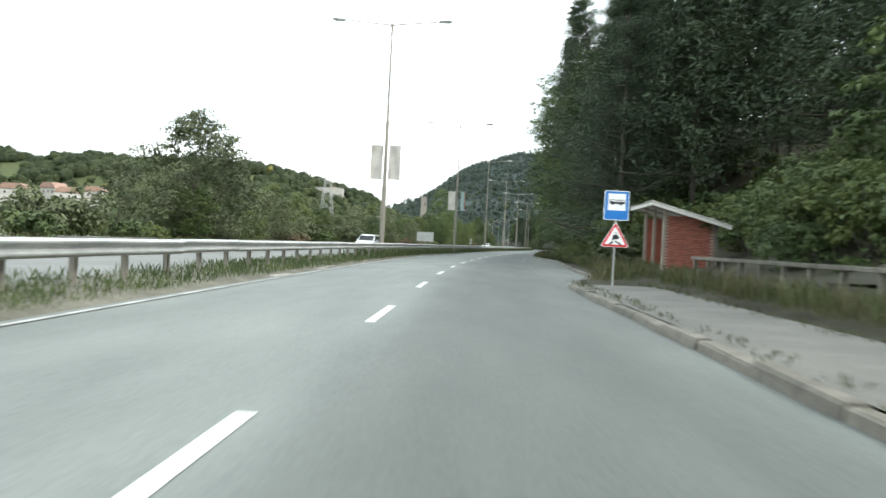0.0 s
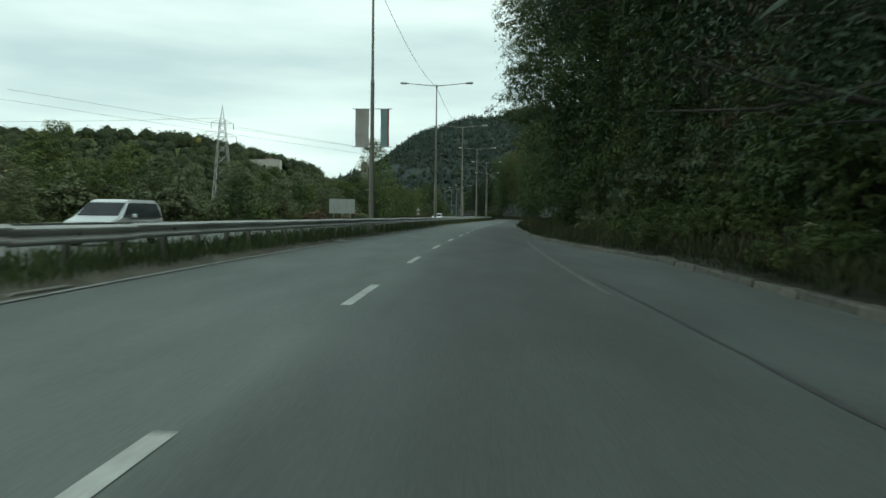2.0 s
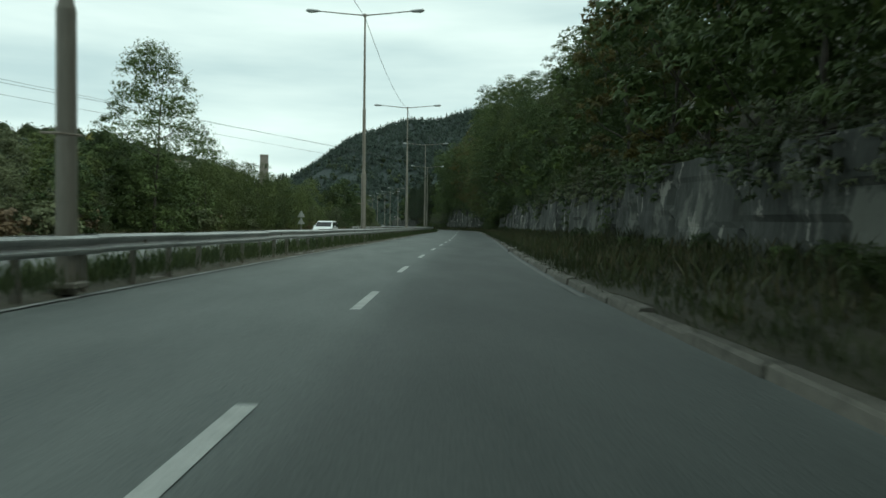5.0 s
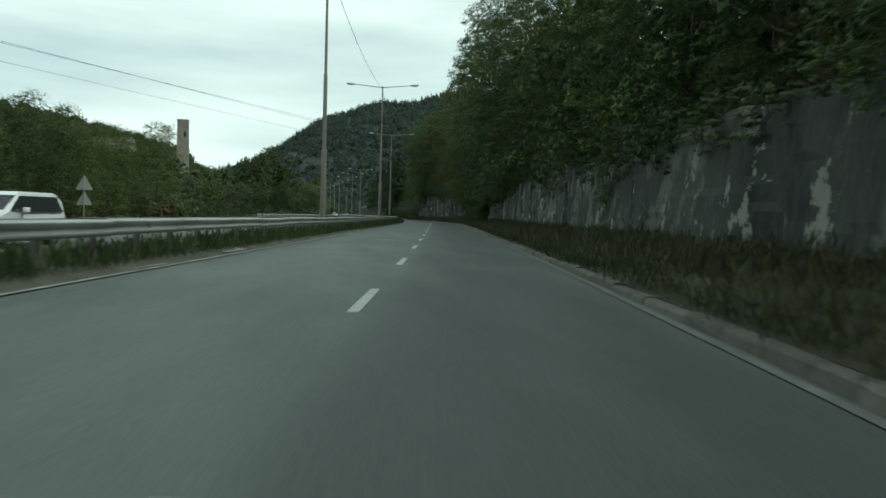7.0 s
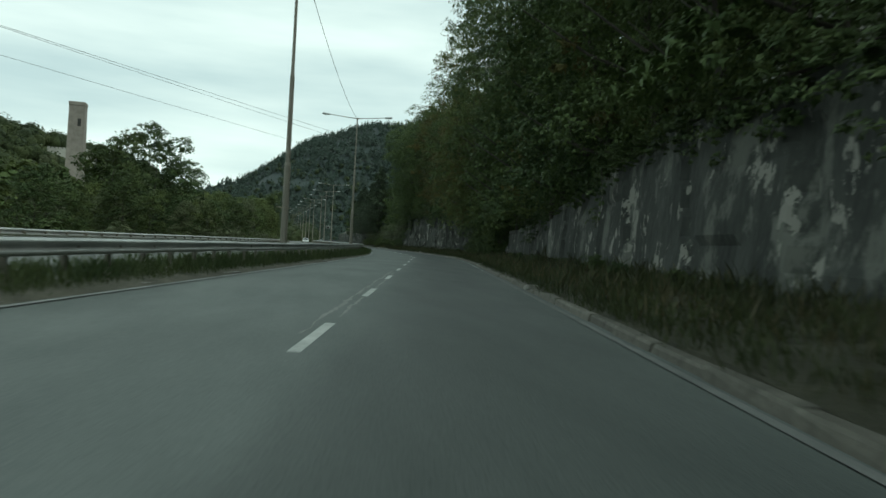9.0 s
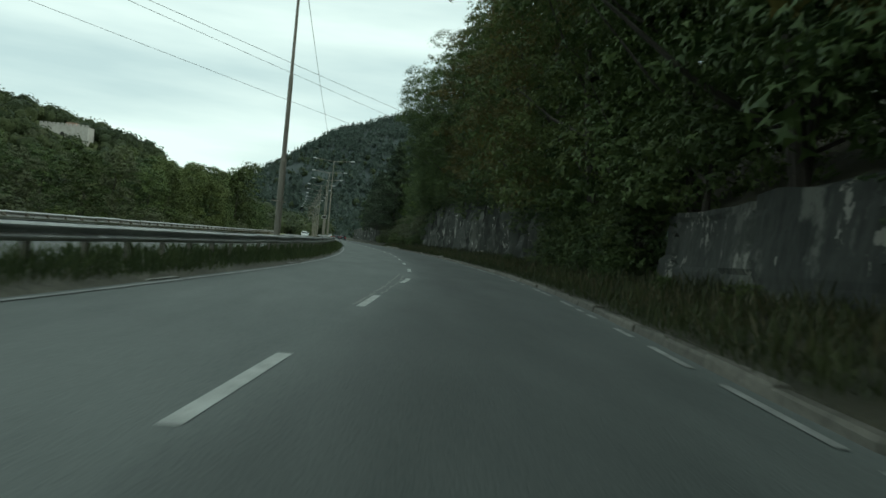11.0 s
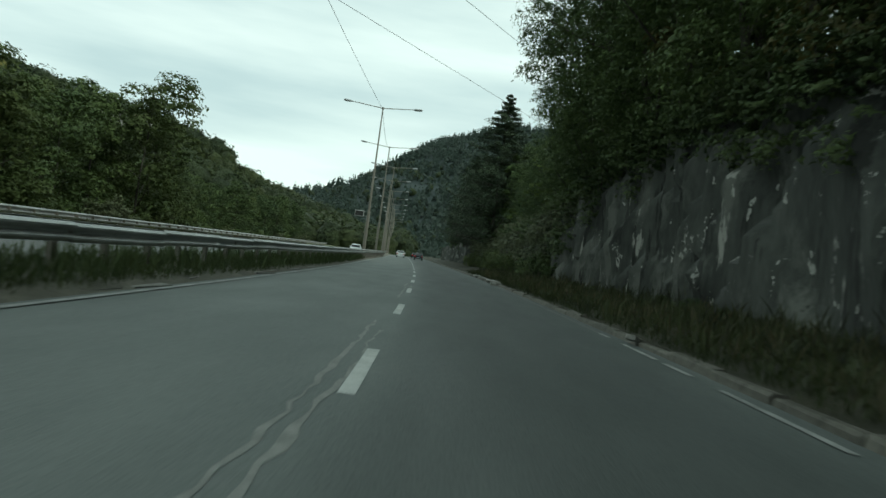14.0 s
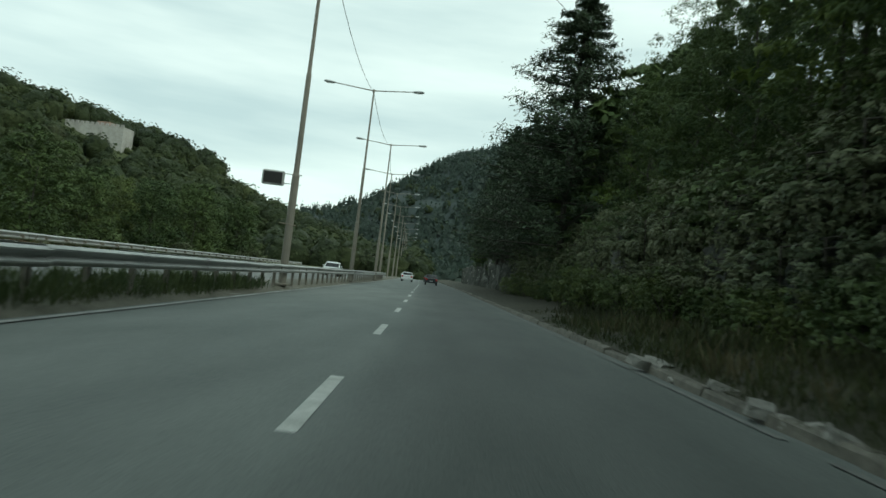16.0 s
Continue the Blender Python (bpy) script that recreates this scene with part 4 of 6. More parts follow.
CURTAINS = [curtain(5.0, 2.6, 1900, 0.135, L_IVY, 41, "climbing plants hanging over the wall head"), curtain(4.0, 1.8, 1500, 0.13, L_OAK, 42, "leafy creepers spilling over the wall"), curtain(4.6, 3.6, 2300, 0.135, L_IVY, 43, "thick curtain of creepers down the wall"), curtain(4.8, 2.4, 2200, 0.115, L_CLEM, 44, "pale seeding clematis hanging over the wall")]
used = set()
thicket = [[] for _ in SHRUBS_L]


def place(protos, k, x, y, z, s, rot, sz=1.0, lean=0.0):
    """Sets a copy at a place; lean tilts it towards the road (degrees)."""
    ob = protos[k]
    m = pose(x, y, z, 0, 0, rot)
    if protos is SHRUBS_L:
        thicket[k].append(m @ Matrix.Diagonal((s, s, s * sz, 1)))
        return ob
    if lean:
        m = pose(x, y, z, 0, 0, turn_at(y)) @ pose(0, 0, 0, 0, -lean, 0) @ pose(0, 0, 0, 0, 0, rot)
    if ob not in used:
        used.add(ob)
    else:
        ob = copy_thing(ob, m)
    ob.matrix_basis = m @ Matrix.Diagonal((s, s, s * sz, 1))
    return ob


rt = random.Random(77)
# pines and broadleaf trees on the bank past the bus stop
for y in Y(30, 118, 4.2):
    for o, spread in ((9.6 if y < 61 else 12.6, 0.8), (15, 1.5)) + (((22, 2.0),) if y < 75 else ()):
        yy, oo = y + rt.uniform(-1.6, 1.6), o + rt.uniform(-spread, spread) * .7
        if yy < 49 and oo < 16.5:
            continue
        p = at(yy, oo, bank_z(yy, oo) - .3)
        if yy < 98 and o < 14 and (yy < 61 or rt.random() < .6):
            place(PINES, rt.randrange(3), p.x, p.y, p.z, rt.uniform(.98, 1.25), rt.uniform(0, 360))
        elif yy < 98:
            place(PINES_L, rt.randrange(2), p.x, p.y, p.z, rt.uniform(.85, 1.12), rt.uniform(0, 360))
        else:
            place(BROADS if o < 18 else BROADS_L, rt.choice((2, 4)) if o < 18 else rt.randrange(2), p.x, p.y, p.z, rt.uniform(1.1, 1.35) if o < 18 else rt.uniform(1.3, 1.6), rt.uniform(0, 360))
for y in Y(8, 30, 5.5):
    for o in (17, 23):
        p = at(y + rt.uniform(-1, 1), o + rt.uniform(-1.5, 1.5), 2.5)
        place(BROADS if o < 20 else PINES_L, rt.randrange(2), p.x, p.y, bank_z(y, o) - .3, rt.uniform(.7, 1.0), rt.uniform(0, 360))
# tall crowns that reach out over the carriageway
for y, o, h, lean in ((78, 12.5, 19, 5), (86, 12, 20, 6), (93, 11.4, 21, 7), (100, 10.6, 22, 7), (107, 10, 24, 8), (114, 9.6, 25, 8), (121, 9.4, 25, 8), (128, 10.2, 21, 9),
                      (151, 11.2, 8.5, 8), (158, 11, 9.5, 8), (165, 11, 10, 9), (172, 11, 11, 9), (179, 11, 12.5, 9), (186, 11.2, 11.5, 8), (193, 11.2, 12.5, 8), (200, 11.2, 13.5, 8), (207, 11.2, 14.5, 8), (214, 11.2, 15.5, 8), (221, 11.2, 16.5, 8), (228, 11, 17.5, 8), (235, 10.9, 19, 9), (242, 10.7, 20.5, 9), (249, 10.6, 21.5, 9),
                      (256, 10.5, 23.5, 9), (263, 10.6, 24, 9), (271, 10.8, 25, 9), (279, 10.8, 25, 9), (287, 10.8, 25, 8), (295, 8.9, 25, 9), (303, 9.3, 23, 10), (311, 9.6, 21, 10), (319, 10.0, 18.5, 9),
                      (327, 11.0, 19, 8), (333, 11.0, 19, 9), (339, 11.2, 20, 10), (345, 11.2, 20, 11), (351, 11.2, 20, 12), (356, 11.4, 19, 13), (361, 11.2, 19, 15), (366, 11.2, 20, 16), (370, 11.2, 19.5, 16), (373.5, 11.2, 19, 16), (378, 11.2, 17, 13), (384, 11.4, 15, 6), (388.5, 11.4, 13, 4), (393, 11.4, 9, 4), (396, 12, 9, 4), (399, 11.4, 9.5, 4), (402, 12, 9, 3), (405, 11.5, 9.5, 4), (411, 11.5, 8.5, 3)):
    p = at(y, o, bank_z(y, o) - .4)
    k = rt.choice((0, 0, 1))
    place(TALL, 2 if y in (303, 319, 333, 345) else k, p.x, p.y, p.z, h / 22, rt.uniform(0, 360), 1.0, lean)
for y, o, s, lean in ((81, 12.0, 1.1, 9), (87, 11.4, 1.1, 9), (95, 11.0, 1.05, 9)):
    p = at(y, o, bank_z(y, o) - .3)
    place(LEANING, 0, p.x, p.y, p.z, s, y * 31, 1.0, lean)
p = at(69, 11, 1.0)
place(RUSTY, 0, p.x, p.y, p.z, 1.0, 30)
# undergrowth along the bank's foot, in tiers
for y in Y(45, 128, 1.9):
    for o, s0, s1, chance in ((7.9, .28, .5, .8), (8.6 if y > 64 else 9.3, .5, .9, 1), (9.9, .8, 1.3, 1), (11.4, 1.0, 1.6, .9), (13.2, 1.1, 1.8, .7)):
        if rt.random() > chance:
            continue
        oo = o + rt.uniform(-.6, .7)
        p = at(y + rt.uniform(-.8, .8), oo, bank_z(min(y, 117), oo) - .3)
        place(SHRUBS, rt.choice((0, 1, 1, 2, 2, 3)), p.x, p.y, p.z, rt.uniform(s0, s1), rt.uniform(0, 360), rt.uniform(.8, 1.2))
for y in Y(6, 36, 3.0):
    for o in (14.5, 18.5):
        p = at(y + rt.uniform(-1, 1), o + rt.uniform(-1, 1), 0)
        place(SHRUBS_L, rt.randrange(2), p.x, p.y, bank_z(y, o) - .2, rt.uniform(.9, 1.4), rt.uniform(0, 360))
for y in Y(287.5, 300, 1.6):
    for o, s in ((8.2, .6), (9.8, 1.1)):
        p = at(y, o + rt.uniform(-.5, .5), .4)
        place(SHRUBS, rt.choice((0, 1, 1)), p.x, p.y, p.z, s * rt.uniform(.75, 1.2), rt.uniform(0, 360))
for y in Y(287.9, 304, 1.5):
    for o, z, s in ((8.7, .9, .8), (8.9, 1.9, .9), (9.4, 2.8, .9)):
        p = at(y, o, z)
        place(SHRUBS, (0, 1, 0, 2)[int(y * 7 + z * 3) % 4], p.x, p.y, p.z - .3, s, y * 97 + z * 50)
for y in Y(14, 34, 2.4):
    p = at(y, 12.2 + rt.uniform(-.5, 1.5), 0.4)
    place(SHRUBS, rt.choice((0, 1, 1)), p.x, p.y, p.z, rt.uniform(.6, .95), rt.uniform(0, 360))
for y in Y(6, 48, 2.8):
    for o in (14.5, 17.5, 21):
        p = at(y + rt.uniform(-1, 1), o + rt.uniform(-1, 1), 0)
        place(SHRUBS, rt.choice((0, 0, 1, 2)), p.x, p.y, bank_z(y, o) - .3, rt.uniform(1.0, 1.6), rt.uniform(0, 360))
for y in Y(46, 116, 3.6):
    for o in (15, 20):
        p = at(y + rt.uniform(-1.2, 1.2), o + rt.uniform(-1.5, 1.5), 0)
        place(SHRUBS_L, rt.choice((0, 0, 1, 1)), p.x, p.y, bank_z(y, o) - .2, rt.uniform(.8, 1.3), rt.uniform(0, 360))
# trees and creepers above the wall
for y in Y(119, 520, 5.2):
    h, o0 = lerp(y, WALL_H), lerp(y, WALL_O)
    want = lerp(y, [(119, 11), (200, 10.5), (240, 14), (262, 17), (280, 18), (318, 17), (335, 18), (350, 17), (362, 17), (384, 15), (396, 9), (430, 10), (560, 10)])
    for r in range(2):
        oo = o0 + h * .08 + (0.5 + (1.4 if y > 350 else 0), 5.0)[r] + rt.uniform(-.7, .9)
        yy = y + rt.uniform(-2, 2)
        p = at(yy, oo, bank_z(yy, oo) - .4)
        tall = want * rt.uniform(.82, 1.12)
        if r == 0 and y < 420:
            k = rt.choice((2, 2, 4, 4, 5)) if tall > 13.5 else rt.choice((0, 0, 0, 1, 1, 3, 5))
            place(BROADS, k, p.x, p.y, p.z, tall / (12, 10, 18, 11, 16, 13)[k], rt.uniform(0, 360))
        elif r < 2 or rt.random() < .5:
            place(BROADS_L, rt.randrange(2), p.x, p.y, p.z, max(tall, 11.5) / 12, rt.uniform(0, 360))
for y in Y(117, 520, 3.4):
    if rt.random() < .16 or 273 < y < 288:
        continue
    h, o0 = lerp(y, WALL_H), lerp(y, WALL_O)
    p = at(y, o0 + h * .08 - .15, 0.1 + h)
    place(CURTAINS, 3 if 124 < y < 205 and rt.random() < .38 else rt.randrange(3), p.x, p.y, p.z, rt.uniform(.75, 1.15), turn_at(y) + rt.uniform(-8, 8), rt.uniform(.5, 1.0))
for y, o, h, z in ((425, 9.6, 18.5, 4.2), (436, 9.6, 12, 4.0), (446, 9.5, 14, 4.0), (458, 9.0, 15, 4.0), (470, 9.5, 15, 4.0)):
    p = at(y, o, z)
    place(CONIFER, 0, p.x, p.y, p.z, h / 20 * 1.4, rt.uniform(0, 360), .72)
for y in Y(306, 376, 3.1):
    h, o0 = lerp(y, WALL_H), lerp(y, WALL_O)
    p = at(y + rt.uniform(-1, 1), o0 + h * .08 - .5, 0.4 + h)
    place(CURTAINS, rt.choice((0, 1, 2, 2)), p.x, p.y, p.z, rt.uniform(1.0, 1.35), turn_at(y) + rt.uniform(-8, 8), rt.uniform(.5, .9))
for y in Y(384, 452, 2.2):
    for f, s0 in ((1.0, 1.3), (.6, 1.1)):
        h, o0 = lerp(y, WALL_H), lerp(y, WALL_O)
        p = at(y + rt.uniform(-1, 1), o0 + f * h * .08 - .35, 0.1 + h * f)
        place(CURTAINS, rt.choice((0, 3, 3, 3)), p.x, p.y, p.z, s0 * rt.uniform(.85, 1.15), turn_at(y) + rt.uniform(-8, 8), rt.uniform(.7, 1.0))
    p = at(y, o0 - .6 + rt.uniform(-.4, .4), .4)
    place(SHRUBS, rt.choice((0, 1, 2)), p.x, p.y, p.z, rt.uniform(.6, 1.0), rt.uniform(0, 360))
# weeds and saplings at the wall's foot
for y in Y(120, 400, 4.5):
    if rt.random() < .25:
        continue
    p = at(y + rt.uniform(-1.5, 1.5), lerp(y, WALL_O) - rt.uniform(.3, 1.4), .3)
    place(SHRUBS, rt.choice((0, 1, 1, 2)), p.x, p.y, p.z, rt.uniform(.2, .42), rt.uniform(0, 360))

# left side: willow, airy robinia, bushes and a wood towards the hill
willow = broadleaf("willow_tree", 10.4, 4.9, 24000, 0.14, L_WILLOW, 51, "grey-green willow with a dense drooping crown", base=0.06, lob=24, slim=0.35, loose=.35)
willow.matrix_basis = pose(-21.6, 57, 0.0, 0, 0, 40) @ Matrix.Diagonal((1.04, 1.04, 0.93, 1))
robinia = broadleaf("robinia_tree", 12.6, 4.4, 21000, 0.125, L_OAK, 52, "dark robinia with a layered feathery crown over ivy", base=0.03, lob=30, slim=0.4, loose=.5, fan=3)
robinia.matrix_basis = pose(-8.6, 168, 0.0, 0, 0, 10)
LEFT_SPOTS = [(-20.9, 56.0, .5), (-22.6, 57.5, .55)]
LEFT = [broadleaf("roadside_tree", 8.5, 3.4, 12500, 0.105, L_OAK, 61, "dense dark green tree beyond the oncoming carriageway", base=.05, lob=20, top=.72), broadleaf("roadside_tree", 8.0, 3.3, 11500, 0.105, L_OLIVE, 62, "olive green tree beyond the oncoming carriageway", base=.05, lob=18, top=.72),
        broadleaf("roadside_tree", 8.0, 3.0, 10500, 0.10, L_WILLOW, 63, "grey-green tree beyond the oncoming carriageway", base=.05, lob=16, top=.75)]
for y, o, s in ((285, -25, 1.3), (279, -27, 1.15), (291, -24, 1.0), (160, -22, .75), (165.5, -20.4, .62), (170, -21, .66), (174, -20.6, .55), (166, -23, .85), (174, -22.5, .8), (181, -23, .7)):
    p = at(y, o, 0)
    LEFT_SPOTS.append((p.x, p.y, s))
LEFT_L = [broadleaf("roadside_tree", 8.0, 3.3, 1500, 0.32, L_OLIVE, 64, "round green tree on the valley floor", base=.06), broadleaf("roadside_tree", 9.0, 3.4, 1500, 0.32, L_OAK, 65, "dark green tree on the valley floor", base=.06)]
for y in Y(-14, 232, 3.3):
    for o in (-20.5, -25):
        if rt.random() < .22:
            continue
        yy, oo = y + rt.uniform(-1.5, 1.5), o + rt.uniform(-1.8, 1.8)
        if abs(yy - 57) < 6 and o > -30 or abs(yy - 168) < 5 and o > -25:
            continue
        p = at(yy, oo, 0.1)
        place(SHRUBS_L, rt.choice((0, 1, 1, 2, 2, 3)), p.x, p.y, p.z, rt.uniform(.75, 1.2) * (1.35 if o < -30 else 1.0), rt.uniform(0, 360))
SAPLING = [broadleaf("willow_sapling", 7.0, 2.3, 15000, 0.075, L_OLIVE, 66, "clump of feathery green willow shoots beyond the oncoming carriageway", base=.03, lob=26, slim=.3, top=.6, stretch=2.4, limbs=0),
           broadleaf("willow_sapling", 6.4, 2.1, 13500, 0.075, L_OLIVE, 67, "clump of slender green willow shoots beyond the oncoming carriageway", base=.03, lob=22, slim=.3, top=.6, stretch=2.4, limbs=0)]
for y in Y(178, 222, 3.4):
    for o in (-20.6, -24.5):
        p = at(y + rt.uniform(-1.2, 1.2), o + rt.uniform(-.8, .8), 0.05)
        place(SAPLING, rt.choice((0, 0, 1)), p.x, p.y, p.z, rt.uniform(.78, 1.02), rt.uniform(0, 360))
for y in Y(64, 176, 5.5):
    for o, s in ((-21, .5), (-27, .68), (-35, .85)):
        if abs(y - 168) < 5 and o > -25 or rt.random() < .2:
            continue
        p = at(y + rt.uniform(-2, 2), o + rt.uniform(-1.5, 1.5), 0.05)
        place(LEFT, rt.choice((0, 1, 2, 2, 2)), p.x, p.y, p.z, s * rt.uniform(.75, 1.2), rt.uniform(0, 360))
for k, (x, y, s) in enumerate(LEFT_SPOTS):
    place(LEFT, 0 if 163 < y < 178 or y < 60 else k % 2, x, y, 0, s, k * 77)
for y in Y(20, 330, 9):
    for o in (-44, -60):
        p = at(y + rt.uniform(-4, 4), o + rt.uniform(-5, 5), -.2)
        place(LEFT_L, rt.randrange(2), p.x, p.y, p.z, rt.uniform(.45, .65), rt.uniform(0, 360))
for y in Y(236, 470, 5.0):
    tall = lerp(y, [(236, .5), (290, .55), (310, .62), (330, .72), (345, .86), (372, 1.02), (380, 1.1), (387, 1.2), (392, 1.18), (396, .72), (420, .68), (470, .8)])
    for o in (-21.5, -28, -38):
        p = at(y + rt.uniform(-2, 2), o + rt.uniform(-2, 2), 0.1)
        if o < -35:
            place(LEFT_L, rt.randrange(2), p.x, p.y, p.z, rt.uniform(.9, 1.15) * max(tall, .85), rt.uniform(0, 360))
        else:
            place(LEFT, rt.choice((0, 0, 1, 1) if y > 335 else (0, 1, 1, 2)), p.x, p.y, p.z, rt.uniform(.85, 1.12) * tall, rt.uniform(0, 360))
    if rt.random() < .7:
        p = at(y + rt.uniform(-2, 2), -18.6 + rt.uniform(-.5, .5), 0.1)
        place(SHRUBS_L, rt.choice((0, 1, 2, 2, 3)), p.x, p.y, p.z, rt.uniform(.4, .75), rt.uniform(0, 360))

# undergrowth that nobody could count, joined kind by kind
for proto, spots_ in zip(SHRUBS_L, thicket):
    me0 = next(ch for ch in proto.children if ch.name.startswith("foliage")).data
    co0 = np.empty(len(me0.vertices) * 3, np.float32)
    me0.vertices.foreach_get("co", co0)
    co0 = np.c_[co0.reshape(-1, 3), np.ones(len(me0.vertices))]
    pts = np.vstack([(co0 @ np.array(m).T)[:, :3] for m in spots_])
    n = len(pts) // 4
    me = bpy.data.meshes.new("undergrowth")
    me.vertices.add(4 * n)
    me.vertices.foreach_set("co", pts.astype(np.float32).ravel())
    me.loops.add(4 * n)
    me.loops.foreach_set("vertex_index", np.arange(4 * n, dtype=np.int32))
    me.polygons.add(n)
    me.polygons.foreach_set("loop_start", np.arange(0, 4 * n, 4, dtype=np.int32))
    me.materials.append(me0.materials[0])
    me.update(calc_edges=True)
    tagged(new("undergrowth", me), proto["label"] if "label" in proto else "thick green undergrowth", "undergrowth", kind="stuff")
    for ch in list(proto.children):
        bpy.data.objects.remove(ch)
    bpy.data.objects.remove(proto)

# grass
rg = np.random.default_rng(9)
spots = []
for _ in range(7500):
    y = rg.uniform(-5, 400)
    o = rg.uniform(lerp(y, RAIL) - 1.6, lerp(y, EDGE_L) - 0.45)
    spots.append(at(y, o, 0.11))
for _ in range(4500):
    y = rg.uniform(20, 400)
    spots.append(at(y, lerp(y, RAIL) - rg.uniform(-.3, 1.1), 0.14))
for _ in range(4200):
    y = rg.uniform(-5, 400)
    spots.append(at(y, lerp(y, EDGE_L) - rg.uniform(.32, 1.0), 0.06))
tufts("median_grass", spots, L_MEDIAN, 3, "green weeds and grass on the median", 0.09, 0.46, 8, grow=[.55 if s.y < 45 else 1.0 for s in spots])
spots = []
for _ in range(13500):
    y = rg.uniform(-5, 400)
    k = lerp(y, KERB_R)
    o = rg.uniform(k + (0.5 if y > 26 else 2.9), 9.4 if y > 34 else 8.2)
    spots.append(at(y, o, 0.14 + 0.1 * max(0, o - 6.0)))
edge_spots = []
for _ in range(4500):
    y = rg.uniform(56, 400)
    edge_spots.append(at(y, lerp(y, KERB_R) + .26 + 1.5 * rg.random() ** 1.5, 0.12))
tufts("kerb_grass", edge_spots, L_GRASS, 16, "short grass growing behind the kerb", 0.05, 0.3, 8)
tall_spots, tall_grow = [], []
while len(tall_spots) < 5600:
    y = rg.uniform(60, 410)
    k = lerp(y, KERB_R)
    u = rg.random()
    o = k + 0.7 + (9.3 - k - 0.7) * u
    clump = noise.noise(Vector((y * .35, o * .5, 2))) + .5 * noise.noise(Vector((y * 1.1, o * 1.1, 5)))
    if clump < -.25:
        continue
    tall_spots.append(at(y, o, 0.12 + 0.1 * max(0, o - 6.0)))
    tall_grow.append(max(.2, (.25 + .75 * u) * (1 + 1.1 * clump)))
tufts("verge_weeds", tall_spots, L_WEED, 14, "rank dark weeds at the foot of the wall", 0.2, 0.62, 11, grow=tall_grow)
path_weeds = [at(rg.uniform(-8, 25), rg.choice((4.66, 4.72, 6.9, 7.05)) + rg.normal(0, .04), 0.13) for _ in range(240)]
tufts("path_weeds", path_weeds, L_GRASS, 15, "low weeds in the cracks beside the footpath", 0.04, 0.14, 7)
tufts("verge_grass", spots[:10000], L_GRASS, 4, "tall green weeds on the roadside verge", 0.12, 0.5, 8)
tufts("verge_dry_grass", spots[10000:], L_DRY, 5, "dry straw-coloured grass on the roadside verge", 0.12, 0.55, 7)
spots = [at(rg.uniform(-10, 420), rg.uniform(-20, -15.8), 0.05) for _ in range(3500)]
tufts("far_verge_grass", spots, L_DRY, 6, "dry grass beside the oncoming carriageway", 0.2, 0.7, 7)

# ---- hills ----
def hill(name, ridge, base_drop, depth_front, depth_back, material, label, rough=6.0, seed=0, cols=70, rows=26):
    """A hill from a ridge line of (x, y, z); it falls towards the road and behind."""
    r = np.array(ridge, float)
    s = np.concatenate([[0], np.cumsum(np.linalg.norm(np.diff(r[:, :2], axis=0), axis=1))])
    u = np.linspace(0, s[-1], cols)
    R = np.stack([np.interp(u, s, r[:, k]) for k in range(3)], 1)
    k = np.exp(-0.5 * (np.arange(-4, 5) / 1.6) ** 2)
    R[:, 2] = np.convolve(np.pad(R[:, 2], 4, mode="edge"), k / k.sum(), mode="valid")
    d = np.gradient(R[:, :2], axis=0)
    d /= np.linalg.norm(d, axis=1)[:, None]
    nrm = np.stack([d[:, 1], -d[:, 0]], 1)
    verts = []
    for i in range(cols):
        for j in range(rows):
            f = j / (rows - 1) * 2 - 1
            dist = f * (depth_front if f > 0 else depth_back)
            fall = 0.5 + 0.5 * math.cos(math.pi * min(1, abs(f)) ** 0.85)
            p = R[i, :2] + nrm[i] * dist
            wob = rough * noise.noise(Vector((p[0] * 0.02, p[1] * 0.02, seed))) * (0.25 + min(1, abs(f) * 2)) * fall
            verts.append((p[0], p[1], -1.0 + (R[i, 2] + 1) * fall + wob))
    faces = [(i * rows + j, i * rows + j + 1, (i + 1) * rows + j + 1, (i + 1) * rows + j) for i in range(cols - 1) for j in range(rows - 1)]
    ob = mesh_ob(name, verts, faces, material, smooth=True)
    tagged(ob, label, "hill", kind="structure")
    return np.array(verts).reshape(cols, rows, 3)


